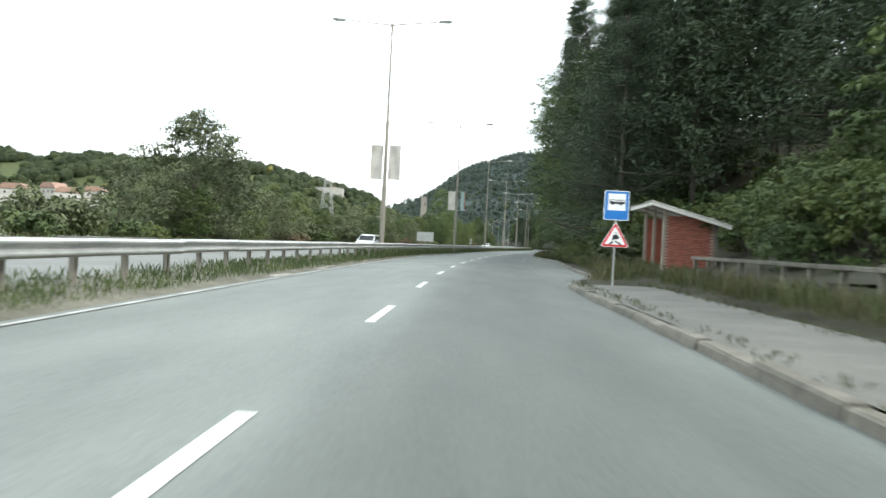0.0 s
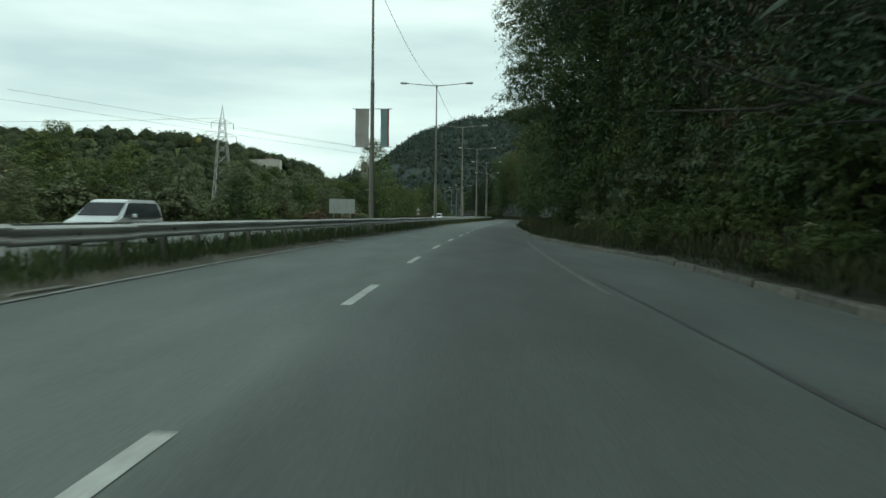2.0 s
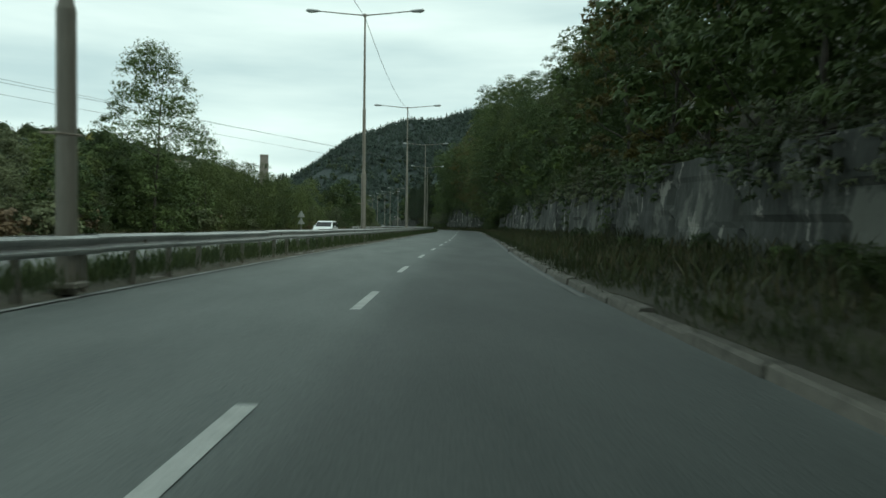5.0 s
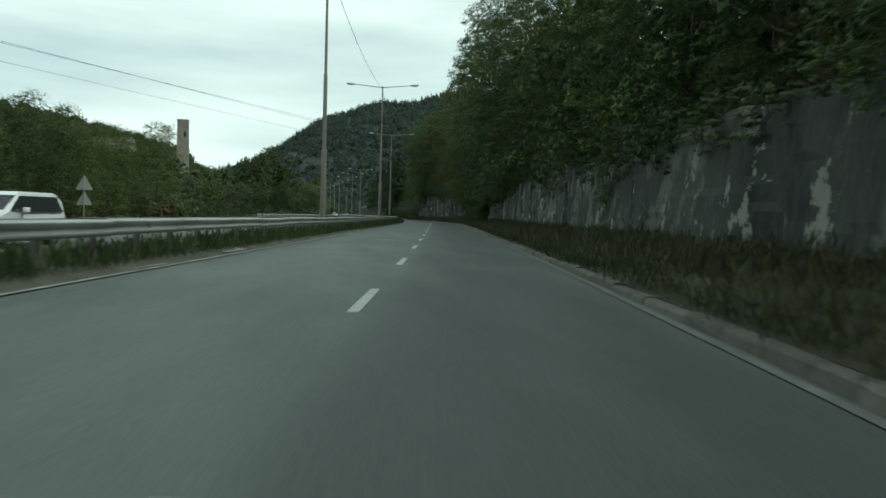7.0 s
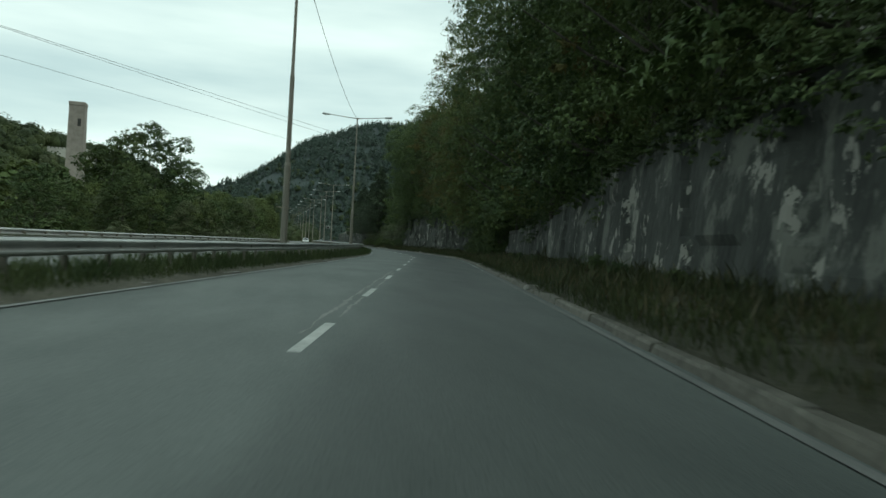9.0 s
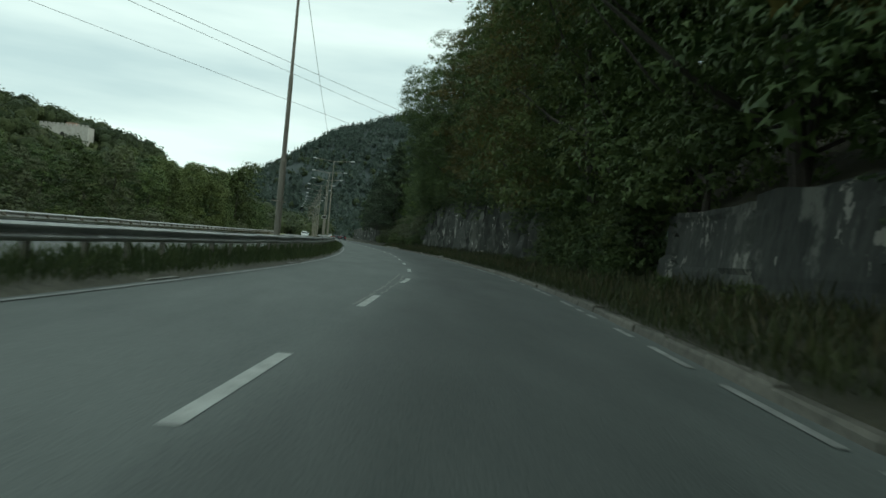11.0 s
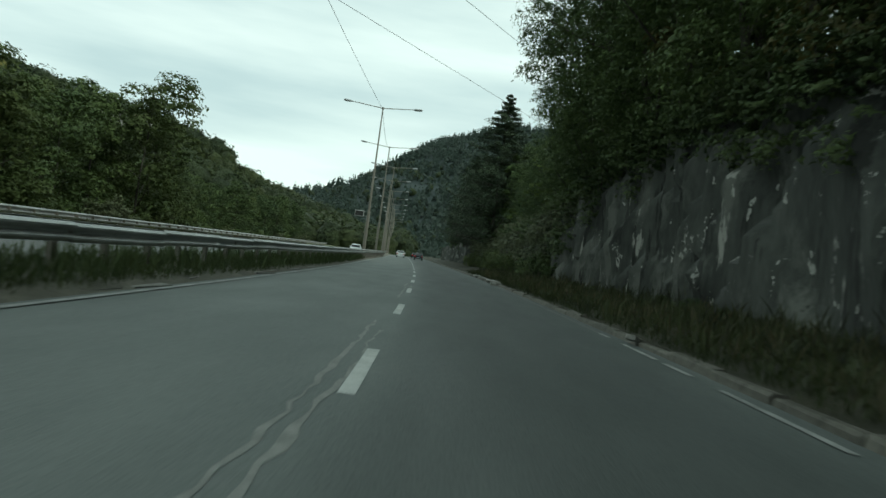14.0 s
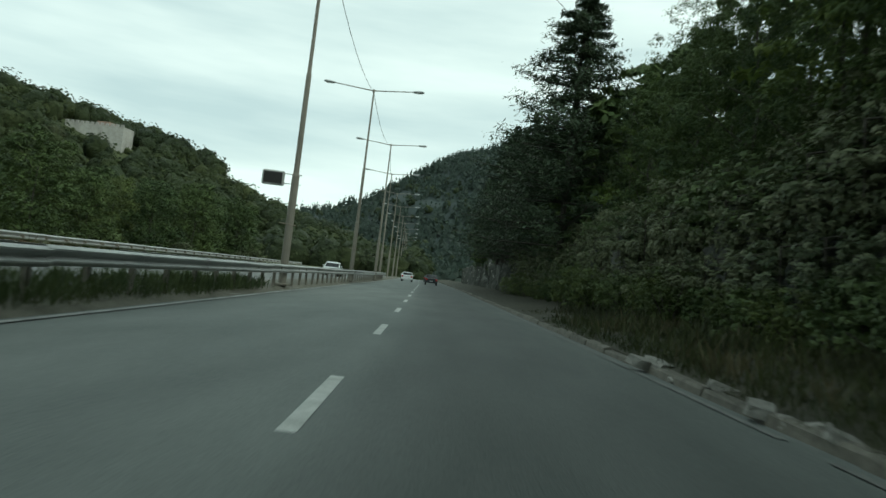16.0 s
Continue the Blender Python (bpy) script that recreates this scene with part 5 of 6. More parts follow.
def woods(name, grid, count, size, material, label, seed, conifer=False, keep=lambda p: True, fmax=1.0, per=16, fine=.33):
    """Thousands of small tree crowns over a hill, as one mesh."""
    rng = np.random.default_rng(seed)
    cols, rows, _ = grid.shape
    cs, ns, ss, cores = [], [], [], []
    per = 7 if conifer else per
    made = 0
    while made < count:
        i, j = rng.uniform(0, cols - 1.01), rng.uniform((rows - 1) * .40, (rows - 1) * fmax - .02)
        a, b = int(i), int(j)
        p = grid[a, b] * (1 - i + a) * (1 - j + b) + grid[a + 1, b] * (i - a) * (1 - j + b) + grid[a, b + 1] * (1 - i + a) * (j - b) + grid[a + 1, b + 1] * (i - a) * (j - b)
        made += 1
        if not keep(p):
            continue
        s = size * rng.uniform(.5, 1.4)
        if conifer:
            f = np.linspace(0.1, 1, per)
            ang = rng.uniform(0, math.tau, per)
            w = s * .28 * (1 - f) + .1
            cs.append(p + np.c_[np.cos(ang) * w, np.sin(ang) * w, f * s])
            ns.append(np.c_[np.cos(ang), np.sin(ang), np.full(per, .5)])
            ss.append(s * (.30 * (1.15 - f)) + .25)
        else:
            d = rng.normal(0, 1, (per, 3))
            d /= np.linalg.norm(d, axis=1)[:, None]
            d[:, 2] = np.abs(d[:, 2])
            cs.append(p + np.array([0, 0, s * .35]) + d * s * np.array([.54, .54, .56]) * rng.uniform(.8, 1.12, (per, 1)))
            ns.append(d + np.array([0, 0, .4]))
            cores.append((p[0], p[1], p[2] + s * .33, s * .41, s * .44))
            ss.append(np.full(per, s * fine))
    me = leaf_mesh(name, np.vstack(cs), np.vstack(ns), np.concatenate(ss), material, seed, 0.75, cores=cores or None)
    return tagged(new(name, me), label, "woods", kind="stuff")


MOUNT = [(-520, 1250, 30), (-320, 1150, 34), (-200, 1060, 30), (-130, 1020, 28), (-98, 1005, 36), (-84, 1000, 46), (-66, 1000, 66), (-14, 1000, 100), (36, 1000, 116), (133, 1000, 130), (250, 980, 148), (360, 920, 165), (460, 760, 165)]
m_grid = hill("mountain", MOUNT, 0, 330, 240, M_HAZYCLIFF, "wooded mountain with grey cliffs in hazy blue-green tones above the valley road", rough=22, seed=3, cols=100, rows=34)
woods("mountain_pines", m_grid, 27000, 6.4, L_HAZYPINE, "pines in hazy blue-green tones covering the mountain", 71, True,
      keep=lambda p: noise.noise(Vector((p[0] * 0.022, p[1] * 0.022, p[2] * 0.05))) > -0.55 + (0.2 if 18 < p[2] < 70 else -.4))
woods("mountain_scrub", m_grid, 3800, 4.6, L_DARKWOOD, "broadleaf scrub on the mountain's lower slope", 72, per=8, fine=.12, keep=lambda p: p[2] < 70)
LHILL = [(-620, 560, 46), (-480, 560, 48), (-360, 590, 50), (-300, 610, 53), (-250, 630, 57), (-205, 645, 56), (-170, 666, 51), (-155, 675, 48), (-140, 683, 45), (-120, 692, 39), (-106, 698, 35), (-96, 702, 28), (-84, 705, 21), (-60, 712, 13), (-30, 720, 3)]
l_grid = hill("left_hill", LHILL, 0, 150, 150, M_HILL, "rounded wooded hill across the valley", rough=4, seed=8, cols=90, rows=34)
open_hill = lambda p: p[0] > -430 and not (-146 < p[0] < -114 and 637 < p[1] < 662) and (p[1] > 640 or noise.noise(Vector((p[0] * .03, p[1] * .03, 4))) > -.25)
woods("hill_woods", l_grid, 4200, 7.4, L_FAR, "mixed green woods covering the hill", 73, per=46, fine=.075, keep=open_hill)
woods("hill_dark_woods", l_grid, 2600, 9.0, L_DARKWOOD, "dark round oaks among the hill's woods", 77, per=52, fine=.065, keep=lambda p: open_hill(p) and noise.noise(Vector((p[0] * .02, p[1] * .02, 11))) > -.1)
woods("hill_pale_woods", l_grid, 900, 6.0, L_PALEWOOD, "pale grey-green trees on the hill", 78, per=34, fine=.075, keep=lambda p: open_hill(p) and noise.noise(Vector((p[0] * .025, p[1] * .025, 21))) > .05)
woods("hill_scrub", l_grid, 4200, 2.6, L_FAR, "low scrub on the hill's open slopes", 76, per=10, fine=.11, keep=lambda p: p[0] > -330)
woods("hill_yellow_trees", l_grid, 60, 6.5, L_YELLOW, "a few yellowing trees among the hill's woods", 74, per=30, fine=.075)
FAR = [(-1300, 900, 75), (-1000, 1000, 90), (-760, 1120, 80), (-560, 1250, 62), (-300, 1400, 50), (100, 1500, 40)]
f_grid = hill("far_hills", FAR, 0, 260, 260, M_HILL, "low wooded hills on the horizon", rough=8, seed=5, cols=50, rows=18)
woods("far_hill_woods", f_grid, 3000, 11, L_DARKWOOD, "woods on the distant hills", 75, per=8, fine=.1)

# valley floor scrub between the road and the hill
cs, ns, ss, cores = [], [], [], []
rv = np.random.default_rng(81)
for _ in range(1400):
    y = rv.uniform(0, 620)
    p = np.array(at(y, rv.uniform(-170, -48), 0))
    s = rv.uniform(2.2, 4.6)
    d = rv.normal(0, 1, (60, 3))
    d /= np.linalg.norm(d, axis=1)[:, None]
    d[:, 2] = np.abs(d[:, 2])
    cs.append(p + d * s * np.array([.8, .8, .8]))
    ns.append(d)
    ss.append(np.full(60, s * .09))
    cores.append((*p, s * .72, s * .72))
tagged(new("valley_scrub", leaf_mesh("valley_scrub", np.vstack(cs), np.vstack(ns), np.concatenate(ss), L_FAR, 82, .75, cores=cores)), "green scrub and small trees on the valley floor", "scrub", kind="stuff")

# ---- bus stop ----
HX, HY, HZ = 8.05, 34.2, 0.45
hut = thing("bus_shelter", pose(HX, HY, HZ, 0, 0, -1.5), "open red-brick bus shelter with a corrugated roof", "bus shelter")
part("floor_slab", box(-0.3, -0.1, -0.5, 2.7, 4.9, 0.06, 0.02), M_KERB, hut)
near = part("end_wall", box(0.12, 0.05, 0.06, 2.42, 0.20, 2.72), M_MORTAR, hut, "red brick end wall")
part("end_wall", box(0.12, 4.55, 0.06, 2.42, 4.75, 2.72), M_BRICK, hut)
part("back_wall", box(2.42, 0.05, 0.06, 2.6, 4.75, 2.40), M_BRICK, hut)
for yy in (0.0, 2.35, 4.72):
    part("post", box(-0.05, yy - 0.06, 0, 0.10, yy + 0.08, 3.22, 0.01), M_WOOD, hut)
part("corner_post", box(2.44, -0.05, 0, 2.62, 0.06, 2.55, 0.01), M_KERB, hut, "pale concrete corner post")
part("bench", box(1.85, 0.4, 0.42, 2.35, 4.4, 0.48, 0.01), M_WOOD, hut)
bm = bmesh.new()
cols = 60
prev = None
for k in range(cols + 1):
    y = -0.75 + 6.2 * k / cols
    w = 0.03 * (1 if k % 2 else -1)
    row = [bm.verts.new((x, y, 3.34 - 0.27 * (x + 0.6) + w)) for x in (-0.75, 1.0, 3.1)]
    if prev:
        for a in range(2):
            bm.faces.new((prev[a], prev[a + 1], row[a + 1], row[a]))
    prev = row
bmesh.ops.solidify(bm, geom=bm.faces[:], thickness=0.02)
part("roof", bm, M_TIN, hut)
part("fascia", poly([(-0.72, 3.16), (3.05, 2.14), (3.05, 2.30), (-0.72, 3.32)], -0.74, -0.70), M_TIN, hut, "pale sheet-metal fascia")
part("front_fascia", box(-0.74, -0.7, 3.16, -0.70, 5.4, 3.32), M_TIN, hut)
for k in range(3):
    part("rafter", poly([(-0.6, 3.12), (2.7, 2.22), (2.7, 2.32), (-0.6, 3.24)], 0.05 + 2.3 * k, 0.13 + 2.3 * k), M_WOOD, hut)
brick_me = bpy.data.meshes.new("brick")
bmb = box(0, 0, 0, 0.24, 0.05, 0.066, 0.006)
bmb.to_mesh(brick_me)
bmb.free()
brick_me.materials.append(M_BRICK)
rb = random.Random(3)
for r in range(34):
    for c in range(9):
        x = 0.13 + c * 0.252 + (0.126 if r % 2 else 0)
        if x + 0.24 > 2.44:
            continue
        ob = new("brick", brick_me)
        ob.parent = near
        ob.location = (x, 0.03 + rb.uniform(-.004, .004), 0.07 + r * 0.0775)

hut.scale = (0.9, 0.9, 0.9)

ribbon("pavement", Y(-60, 24, 2.0), lambda y: [(4.60, 0.12), (4.76, 0.135), (5.8, 0.15), (7.0, 0.17), (7.05, 0.0)], M_PATCH, label="cracked old asphalt footpath at the bus stop", category="pavement")

sg = thing("bus_stop_sign", pose(4.13, 23.7, 0.1, 0, 0, 3), "blue bus stop sign above a slippery road triangle", "road sign")
part("post", tube([(0, 0.03, -0.2), (0, 0.03, 3.0)], [0.03, 0.03], 10), M_STEEL, sg)


def rounded(x0, z0, x1, z1, r, n=5):
    pts = []
    for cx, cz, a0 in ((x1 - r, z1 - r, 0), (x0 + r, z1 - r, 90), (x0 + r, z0 + r, 180), (x1 - r, z0 + r, 270)):
        for k in range(n + 1):
            a = radians(a0 + 90 * k / n)
            pts.append((cx + r * math.cos(a), cz + r * math.sin(a)))
    return pts


plate = part("bus_plate", poly(rounded(-0.385, 2.06, 0.385, 2.96, 0.05), -0.012, 0.0), M_WHITE, sg, "white-rimmed blue bus stop plate")
part("blue_field", poly(rounded(-0.365, 2.08, 0.365, 2.94, 0.04), -0.016, -0.0125), M_BLUE, plate)
part("white_field", poly([(-0.27, 2.36), (0.27, 2.36), (0.27, 2.87), (-0.27, 2.87)], -0.020, -0.0165), M_WHITE, plate)
busp = join(poly(rounded(-0.23, 2.555, 0.24, 2.69, 0.03), -0.024, -0.0205), poly(rounded(-0.17, 2.52, -0.10, 2.57, 0.02), -0.024, -0.0205), poly(rounded(0.09, 2.52, 0.16, 2.57, 0.02), -0.024, -0.0205))
part("bus_symbol", busp, M_BLACK, plate)
for k in range(6):
    part("bus_window", poly([(-0.20 + k * 0.073, 2.625), (-0.143 + k * 0.073, 2.625), (-0.143 + k * 0.073, 2.67), (-0.20 + k * 0.073, 2.67)], -0.028, -0.0245), M_WHITE, plate)


def tri(half, z0, inset, r=0.05):
    """A triangle with rounded corners, inset inside the full plate."""
    hgt = half * math.sqrt(3)
    cen = Vector((0, z0 + hgt / 3))
    pts = []
    for k, a0 in enumerate((90, 210, 330)):
        a = radians(a0)
        c = cen + Vector((math.cos(a), math.sin(a))) * (2 * hgt / 3 - 2 * inset - 2 * r)
        for j in range(-3, 4):
            b = a + radians(20 * j)
            pts.append((c.x + r * math.cos(b), c.y + r * math.sin(b)))
    return pts


tp = part("warning_plate", poly(tri(0.45, 1.24, 0.0), -0.012, 0.0), M_WHITE, sg, "red-rimmed white slippery road triangle")
part("red_rim", poly(tri(0.45, 1.24, 0.012), -0.016, -0.0125), M_RED, tp)
part("white_field", poly(tri(0.45, 1.24, 0.075, 0.02), -0.020, -0.0165), M_WHITE, tp)
skid = [poly([(-0.10, 1.52), (-0.07, 1.60), (0.06, 1.63), (0.11, 1.56), (0.12, 1.49), (-0.09, 1.45)], -0.024, -0.0205),
        poly([(-0.06, 1.61), (-0.03, 1.69), (0.05, 1.70), (0.07, 1.64)], -0.024, -0.0205),
        poly([(-0.22, 1.31), (-0.16, 1.31), (-0.05, 1.37), (-0.10, 1.44), (-0.12, 1.40), (-0.14, 1.37)], -0.024, -0.0205),
        poly([(0.01, 1.44), (0.06, 1.41), (0.14, 1.38), (0.22, 1.31), (0.16, 1.31), (0.06, 1.37), (-0.02, 1.40)], -0.024, -0.0205)]
part("skid_symbol", join(*skid), M_BLACK, tp)
part("car_window", poly([(-0.045, 1.625), (-0.022, 1.675), (0.042, 1.685), (0.055, 1.645)], -0.028, -0.0245), M_WHITE, tp)

fence = thing("fence", pose(0, 0, 0), "low concrete fence with a flat top rail beside the footpath", "fence")
for k, y in enumerate(np.arange(9.5, 31.0, 1.75)):
    part("post", box(8.42, y - 0.06, 0.0, 8.56, y + 0.07, 1.03 + 0.02 * (k % 2), 0.012), M_KERB, fence)
for k in range(5):
    a = 8.6 + 4.45 * k
    part("rail", box(8.38, a, 1.02 + .006 * k, 8.60, a + 4.43, 1.14 + .006 * k, 0.012), M_KERB, fence)

# ---- left-side signs, pylon, chimney, ruin ----
bd = thing("sign_board", pose(-9.2, 129.5, 0, 0, 0, -12), "blank grey back of a large road sign board", "road sign")
for x in (-0.95, 0.0, 0.95):
    part("post", tube([(x, 0.04, -0.3), (x, 0.04, 2.5)], [0.04, 0.04], 8), M_STEEL, bd)
for k in range(6):
    part("panel", box(-1.45 + k * 0.483, -0.03, 1.3, -1.45 + (k + 1) * 0.483 - 0.02, 0.0, 2.85, 0.008), M_GREYBACK, bd)
ts_ = thing("warning_sign_pair", pose(-2.3, 204.2, 0, 0, 0, -5), "bare grey backs of two stacked warning triangles", "road sign")
part("post", tube([(0, -0.04, -0.3), (0, -0.04, 2.8)], [0.035, 0.035], 8), M_STEEL, ts_)
part("plate", poly(tri(0.45, 2.05, 0.0), -0.0, 0.012), M_GREYBACK, ts_)
part("plate", poly(tri(0.42, 1.27, 0.0), -0.0, 0.012), M_GREYBACK, ts_)

chim = thing("chimney", pose(-25.5, 340.5, 0, 0, 0, 8), "old square factory chimney with stained render", "chimney")
part("shaft", poly([(-1.45, -0.5), (1.45, -0.5), (1.15, 21.0), (-1.15, 21.0)], -1.15, 1.15), M_CHIM, chim)
part("crown", box(-1.22, -1.22, 20.5, 1.22, 1.22, 21.1, 0.05), M_CHIM, chim)
# dark plate on the solid shaft, in place of the shade inside a hole
part("hole_shade_plate", box(0.2, -1.18, 17.2, 0.7, -1.14, 18.4), M_DARK, chim)

fort = thing("hill_house", pose(-130.5, 654.5, 36.2, 0, 0, -1), "pale crenellated stone ruin with an arch on the hillside", "building")
part("wall", box(-11.6, -4, -9, 11.6, 4, 6.6), M_PLASTER, fort)
for k in range(12):
    part("merlon", box(-11.5 + k * 1.98, -4.1, 6.6, -10.3 + k * 1.98, -3.4, 7.4), M_PLASTER, fort)
# dark plate on the solid wall, coloured as the shade within the arch
part("arch", poly([(-1.6, -1.0), (0.6, -1.0), (0.6, 2.0), (0.2, 2.9), (-0.5, 3.3), (-1.2, 2.9), (-1.6, 2.0)], -4.1, -4.02), M_DARK, fort)
part("roof", box(0, -2.5, 6.6, 5, 2.5, 8.2, 0.2), M_TILE, fort)
low = thing("garden_wall", pose(-97, 636, 20, 0, 0, -18), "long low pale wall on the hill's foot", "wall")
part("wall", box(-9, -0.4, -8, 9, 0.4, 2.6), M_PLASTER, low)
for k, (x, y, z, w, rz) in enumerate(((-312, 500, 18, 9, 10), (-290, 508, 20, 7, -20), (-276, 500, 17, 8, 30), (-262, 510, 19, 6, 5))):
    hs = thing("village_house", pose(x, y, z, 0, 0, rz), "small pale house with a terracotta roof on the hill", "house", "village houses")
    part("wall", box(-w, -5, -8, w, 5, 5), M_PLASTER, hs)
    part("roof", poly([(-w - .6, 4.8), (w + .6, 4.8), (w * .6, 8.5), (-w * .6, 8.5)], -5.6, 5.6), M_TILE, hs)
    for c in (-.5, .1, .6):
        part("window", box(c * w - .6, -5.08, 1.5, c * w + .6, -5.01, 3.2), M_DARK, hs)

py = thing("pylon", pose(-38.2, 188.6, 0, 0, 0, 25), "lattice steel power pylon beyond the road", "pylon")
hw = lambda z: 1.7 * (1 - z / 22) + 0.22
for sx in (-1, 1):
    for sy in (-1, 1):
        part("leg", tube([(sx * hw(0), sy * hw(0), -0.5), (sx * hw(14), sy * hw(14), 14), (0, 0, 21)], [0.07, 0.05, 0.03], 5), M_STEEL, py)
zs = [0, 2.8, 5.4, 7.8, 10, 12, 13.8, 15.4, 16.8, 18.2]
for a, b in zip(zs, zs[1:]):
    f = []
    for k in range(4):
        c = [(-1, -1), (1, -1), (1, 1), (-1, 1)]
        p, q = c[k], c[(k + 1) % 4]
        f.append(tube([(p[0] * hw(a), p[1] * hw(a), a), (q[0] * hw(b), q[1] * hw(b), b)], [0.03, 0.03], 4))
        f.append(tube([(q[0] * hw(a), q[1] * hw(a), a), (p[0] * hw(b), p[1] * hw(b), b)], [0.03, 0.03], 4))
    part("bracing", join(*f), M_STEEL, py)
for z, L in ((15.2, 2.6), (17.6, 2.0)):
    for sx in (-1, 1):
        arm = part("crossarm", join(tube([(0, 0.2, z), (sx * L, 0, z + .1)], [.04, .03], 4), tube([(0, -0.2, z), (sx * L, 0, z + .1)], [.04, .03], 4), tube([(0, 0, z + .9), (sx * L, 0, z + .1)], [.04, .03], 4)), M_STEEL, py)
        part("insulator", tube([(sx * L, 0, z + .1), (sx * L, 0, z - 1.0)], [.05, .05], 5), M_DARK, arm)
for k, (ax, ay, az, bx, by, bz) in enumerate(((-92, 183, 23, 126, 645, 27), (-78, 190, 23.5, 140, 640, 27.5), (-62, 225, 23, 150, 622, 27))):
    pts = [Vector((ax + (bx - ax) * f, ay + (by - ay) * f, az + (bz - az) * f - 2.0 * 4 * f * (1 - f) * .6)) for f in np.linspace(0, 1, 15)]
    tagged(part("power_line", tube(pts, [0.027] * 15, 4), M_WIRE, None), "black high-voltage line crossing above the valley road", "power line", "power lines")
for dz in (16.2, 18.6):
    pts = [Vector((-38.2 - 160 * f, 188.6 - 20 * f, dz - 4 * f * (1 - f) * 2.5)) for f in np.linspace(0, 1, 9)]
    tagged(part("power_line", tube(pts, [0.018] * 9, 4), M_WIRE, None), "black power line running from the pylon", "power line", "power lines")


# ---- vehicles ----
def car(m, paint, label, tall=1.5, length=4.2, width=1.72, van=False):
    """A small car that faces +y."""
    root = thing("car", m, label, "car", "cars on the road")
    h, L, w = tall, length, width / 2
    if van:
        side = [(-L / 2, .35), (L / 2 - .1, .35), (L / 2, .6), (L / 2 - .15, .85), (L / 2 - .75, 1.02), (L / 2 - 1.55, h - .06), (L / 2 - 1.9, h), (-L / 2 + .3, h), (-L / 2 + .05, h - .25), (-L / 2, .9)]
        glass = [(L / 2 - .85, 1.0), (L / 2 - 1.55, h - .12), (-L / 2 + .35, h - .12), (-L / 2 + .2, 1.0)]
    else:
        side = [(-L / 2, .35), (L / 2 - .1, .35), (L / 2, .55), (L / 2 - .12, .75), (L / 2 - 1.1, .93), (L / 2 - 1.75, h - .08), (L / 2 - 2.2, h), (-L / 2 + .95, h - .03), (-L / 2 + .35, .98), (-L / 2 + .02, .90)]
        glass = [(L / 2 - 1.2, .93), (L / 2 - 1.78, h - .13), (-L / 2 + 1.0, h - .10), (-L / 2 + .5, .95)]

    def shell(pts, w0, w1, zt):
        bm = bmesh.new()
        a = [bm.verts.new((-(w0 if z < .95 else w0 + (w1 - w0) * (z - .95) / max(zt - .95, .1)), y, z)) for y, z in pts]
        b = [bm.verts.new(((w0 if z < .95 else w0 + (w1 - w0) * (z - .95) / max(zt - .95, .1)), y, z)) for y, z in pts]
        bm.faces.new(a)
        bm.faces.new(b[::-1])
        for i in range(len(pts)):
            j = (i + 1) % len(pts)
            bm.faces.new((a[j], a[i], b[i], b[j]))
        bmesh.ops.recalc_face_normals(bm, faces=bm.faces[:])
        return bm
    body = shell(side, w, w * .78, h)
    bmesh.ops.bevel(body, geom=body.edges[:], offset=0.05, segments=2, affect="EDGES")
    part("body", body, paint, root, smooth=False)
    part("side_window", shell(glass, w + .012, w * .78 + .012, h), M_GLASS, root)
    f0, f1 = ((L / 2 - .75, 1.02), (L / 2 - 1.55, h - .06)) if van else ((L / 2 - 1.1, .93), (L / 2 - 1.75, h - .08))
    r0, r1 = ((-L / 2, .9), (-L / 2 + .05, h - .25)) if van else ((-L / 2 + .35, .98), (-L / 2 + .95, h - .03))
    mixp = lambda p, q, f: (p[0] + (q[0] - p[0]) * f, p[1] + (q[1] - p[1]) * f)
    part("windscreen", poly_yz(*mixp(f0, f1, .06), *mixp(f0, f1, .90), w * .84, 0.03), M_GLASS, root)
    part("rear_window", poly_yz(*mixp(r0, r1, .10), *mixp(r0, r1, .88), w * .80, -0.03), M_GLASS, root)
    for sx in (-1, 1):
        part("headlight", box(sx * w * .62 - .17, L / 2 - .14, .60, sx * w * .62 + .17, L / 2 + .012, .76, .02), M_LENS, root)
        part("tail_light", box(sx * w * .80 - .13, -L / 2 - .02, .68, sx * w * .80 + .13, -L / 2 + .06, .92, .02), M_TAIL, root)
        part("mirror", box(sx * (w + .1) - .08, L / 2 - 1.55, .98, sx * (w + .1) + .08, L / 2 - 1.4, 1.12, .03), paint, root)
        for yy in (-L / 2 + .75, L / 2 - .8):
            wheel = part("wheel", tube([(sx * (w - .2), yy, .31), (sx * (w + .01), yy, .31)], [.31, .31], 18), M_RUBBER, root)
            part("rim", tube([(sx * (w - .02), yy, .31), (sx * (w + .02), yy, .31)], [.19, .17], 12), M_LAMP, wheel)
    part("grille", box(-.42, L / 2 - .05, .50, .42, L / 2 + .02, .60, .015), M_DARK, root)
    part("front_bumper", box(-w * .97, L / 2 - .12, .30, w * .97, L / 2 + .05, .50, .05), paint, root)
    for sy in (-1, 1):
        part("number_plate", box(-.26, sy * (L / 2 + .005) - .008, .48, .26, sy * (L / 2 + .005) + .008, .59), M_WHITE, root)
    part("bumper", box(-w * .98, -L / 2 - .05, .32, w * .98, -L / 2 + .1, .55, .04), paint, root)
    return root


def poly_yz(y0, z0, y1, z1, half, lift):
    bm = bmesh.new()
    a = [bm.verts.new(c) for c in ((-half, y0 + lift, z0), (half, y0 + lift, z0), (half * .92, y1 + lift, z1), (-half * .92, y1 + lift, z1))]
    bm.faces.new(a)
    bmesh.ops.solidify(bm, geom=bm.faces[:], thickness=0.012)
    return bm


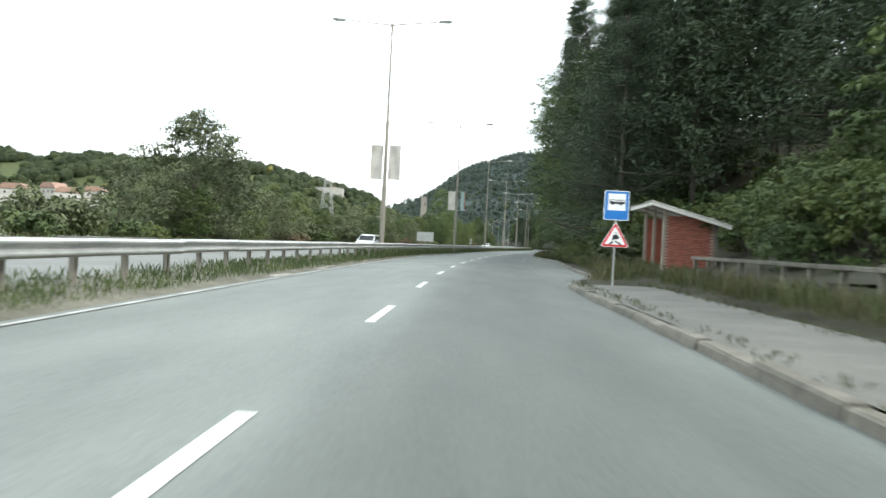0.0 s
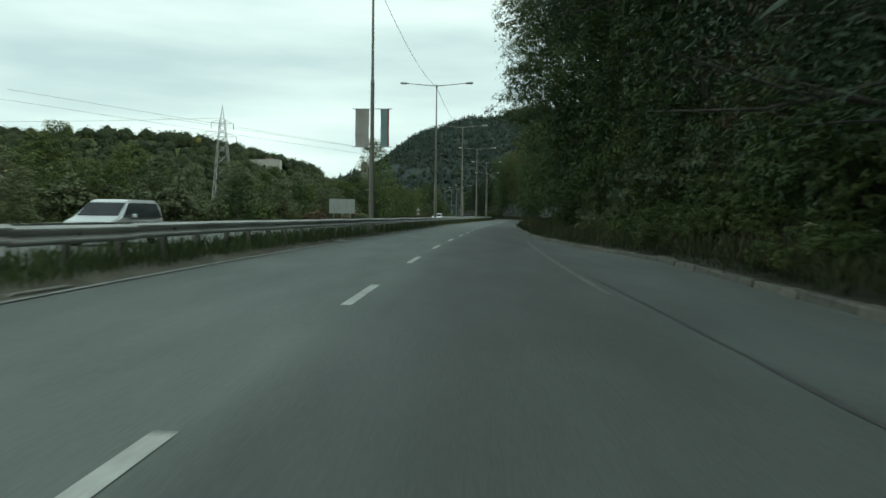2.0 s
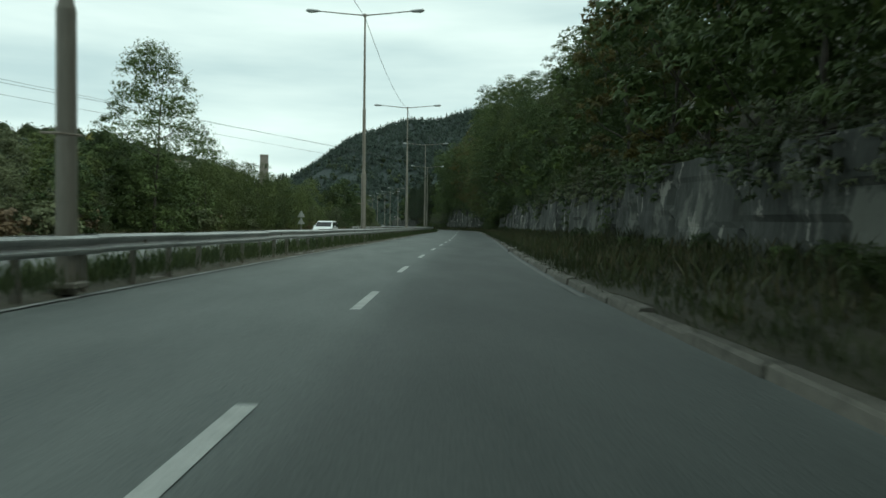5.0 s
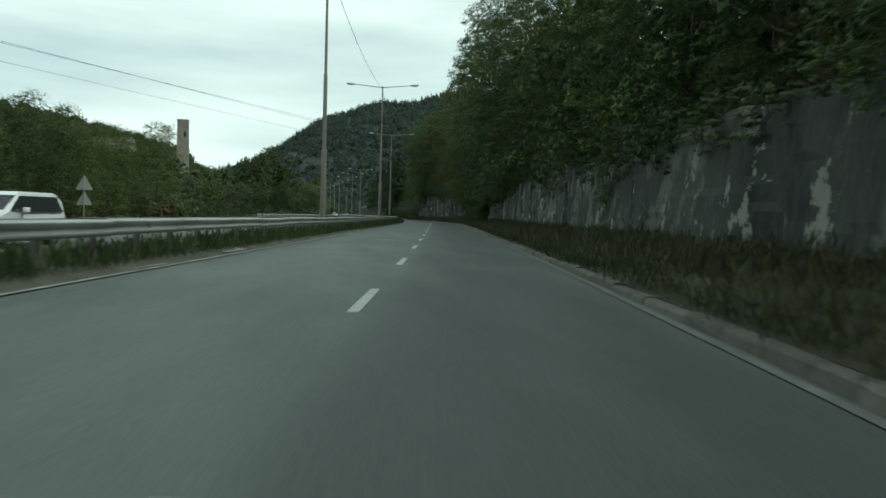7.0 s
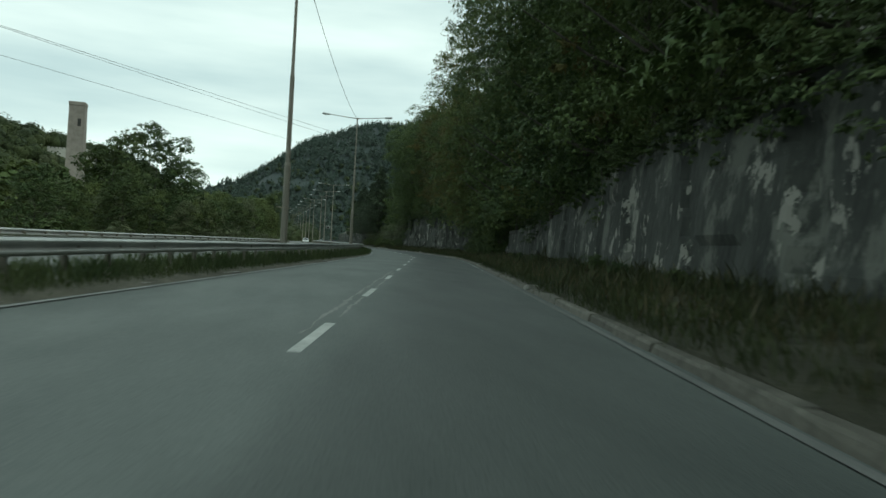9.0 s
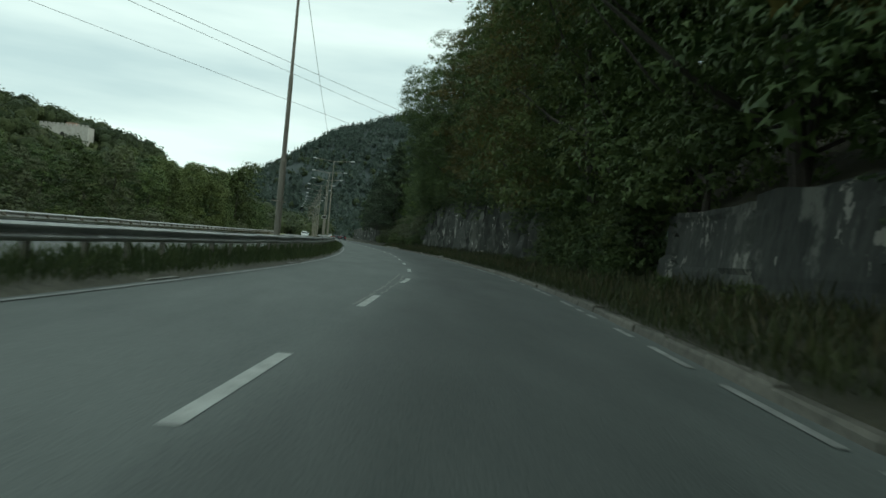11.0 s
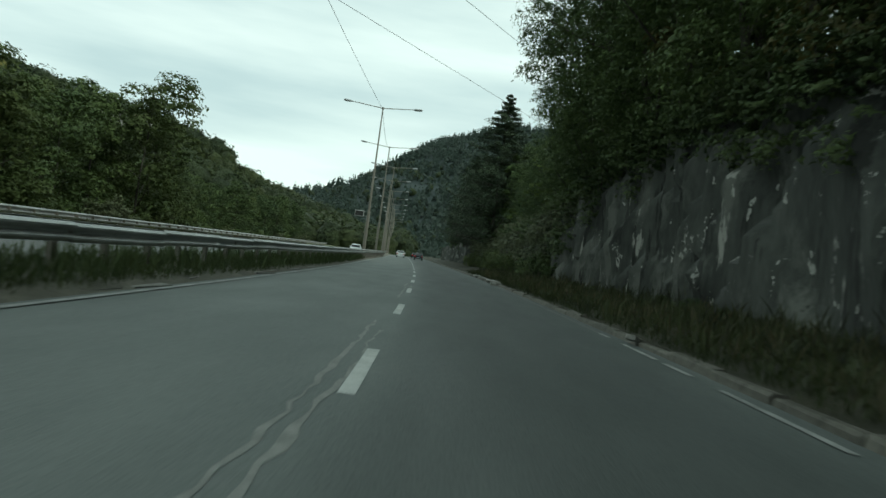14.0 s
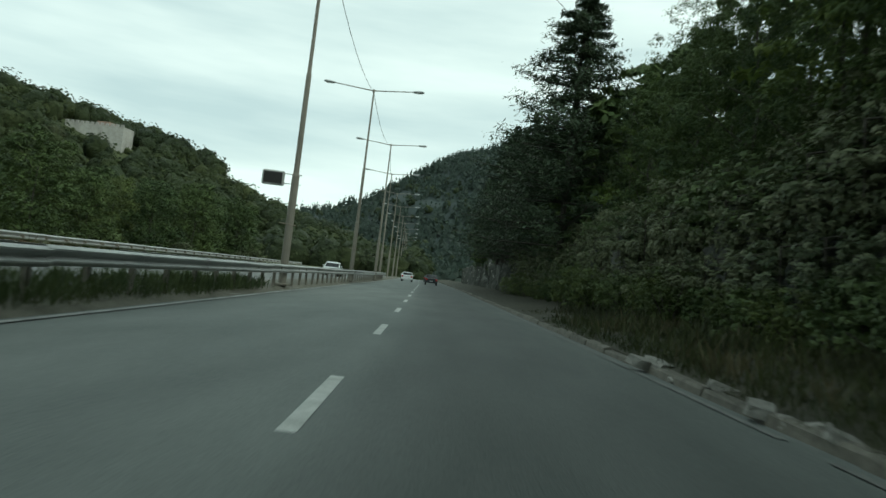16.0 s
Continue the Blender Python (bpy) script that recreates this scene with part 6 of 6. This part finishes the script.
def on_road(y, off, back=False):
    p = at(y, off, 0.0)
    return pose(p.x, p.y, 0.01, 0, 0, turn_at(y) + (180 if back else 0))


car(on_road(482, 1.7), M_CARD, "dark hatchback driving away in the outer lane")
car(on_road(492, -1.9), M_CARS, "silver saloon driving away in the inner lane", 1.45, 4.4)
car(on_road(520, 1.7), M_CARD, "dark saloon far ahead in the outer lane", 1.42, 4.4)
car(on_road(72.5, -11.2, True), M_CARS, "silver compact people carrier on the oncoming carriageway", 1.62, 4.1, 1.72, True)
car(on_road(184, -11.2, True), M_CARW, "white hatchback on the oncoming carriageway", 1.55, 3.9, 1.66, True)
car(on_road(455, -9.2, True), M_CARS, "silver car on the oncoming carriageway")

# pale and dark seams in the asphalt
rs = random.Random(12)
for y0, y1, o0 in ((220, 244, -0.2), (272, 287, -0.15), (324, 342, -0.25), (349, 360, -0.2)):
    for k in range(2):
        ph = rs.uniform(0, 9)
        mid = lambda y: o0 + k * .2 + .09 * noise.noise(Vector((y * .3, ph, 0))) + .07 * noise.noise(Vector((y * 2.3, ph, 0)))
        wid = lambda y: max(.003, .025 + .05 * noise.noise(Vector((y * 1.3, ph, 4))))
        ribbon("crack_seal", Y(y0 + k * 2.3, y1 - k * 1.4, 0.3), lambda y: [(mid(y) - wid(y), 0.004), (mid(y) + wid(y), 0.004)], M_SEAL,
               label="pale filler along a crack in the asphalt", category="crack filler")
ribbon("tar_seam", Y(26, 62, 1.0), lambda y: [(lerp(y, EDGE_R) + .25 + .06 * noise.noise(Vector((y * .4, 2, 0))), 0.004), (lerp(y, EDGE_R) + .31 + .07 * noise.noise(Vector((y * .5, 5, 0))), 0.004)], M_TAR,
       label="dark tar seam along the lay-by", category="tar seam")

# broken pale edging slabs along the median
edge_me = []
for s_ in range(4):
    q = random.Random(s_)
    bme = box(0, 0, -0.06, 0.36, 1.3 + .3 * s_, 0.065, 0.02)
    for v in bme.verts:
        v.co += Vector((q.uniform(-.04, .04), q.uniform(-.08, .08), q.uniform(-.025, .02)))
    me = bpy.data.meshes.new("edging_slab")
    bme.to_mesh(me)
    bme.free()
    me.materials.append(M_SLAB)
    edge_me.append(me)
edging = tagged(new("median_edging"), "broken pale concrete edging slabs along the median", "edging", kind="structure")
re_ = random.Random(4)
y = -10.0
while y < 410:
    if re_.random() < (.6 if y > 285 else .3):
        p = at(y, lerp(y, EDGE_L) - re_.uniform(.55, .72))
        ob = new("edging_slab", edge_me[re_.randrange(4)])
        ob.parent = edging
        ob.matrix_basis = pose(p.x, p.y, re_.uniform(-.055, -.02), re_.uniform(-.8, .8), re_.uniform(-2, 3), turn_at(y) + re_.uniform(-6, 6))
    y += re_.uniform(1.7, 2.4)

# broken pale kerb stones and lumps of soil at the kerb
rr = random.Random(12)
for k in range(26):
    y = 371 + rr.random() * 16 if k < 18 else rr.choice((150, 152.4, 233, 236.5, 262, 330, 344, 391))
    s = rr.uniform(.08, .25)
    bm = bmesh.new()
    bmesh.ops.create_icosphere(bm, subdivisions=2, radius=1.0)
    for v in bm.verts:
        q = v.co.copy()
        v.co = Vector((max(-.7, min(.7, q.x * 1.1)), max(-.75, min(.75, q.y * 1.2)), max(-.5, min(.45, q.z)))) * (1 + .22 * noise.noise(q * 1.7 + Vector((k, 0, 0))))
    p = at(y, lerp(y, KERB_R) + rr.uniform(-.12, .6), .12 if rr.random() < .6 else .06)
    ob = thing("broken_stone", pose(p.x, p.y, p.z + s * .1, rr.uniform(-20, 20), rr.uniform(-20, 20), rr.uniform(0, 360)), "broken pale lump of concrete at the kerb", "rubble", "kerb rubble")
    part("stone", bm, M_SLAB, ob)
    ob.scale = (s * 1.5, s, s * .7)
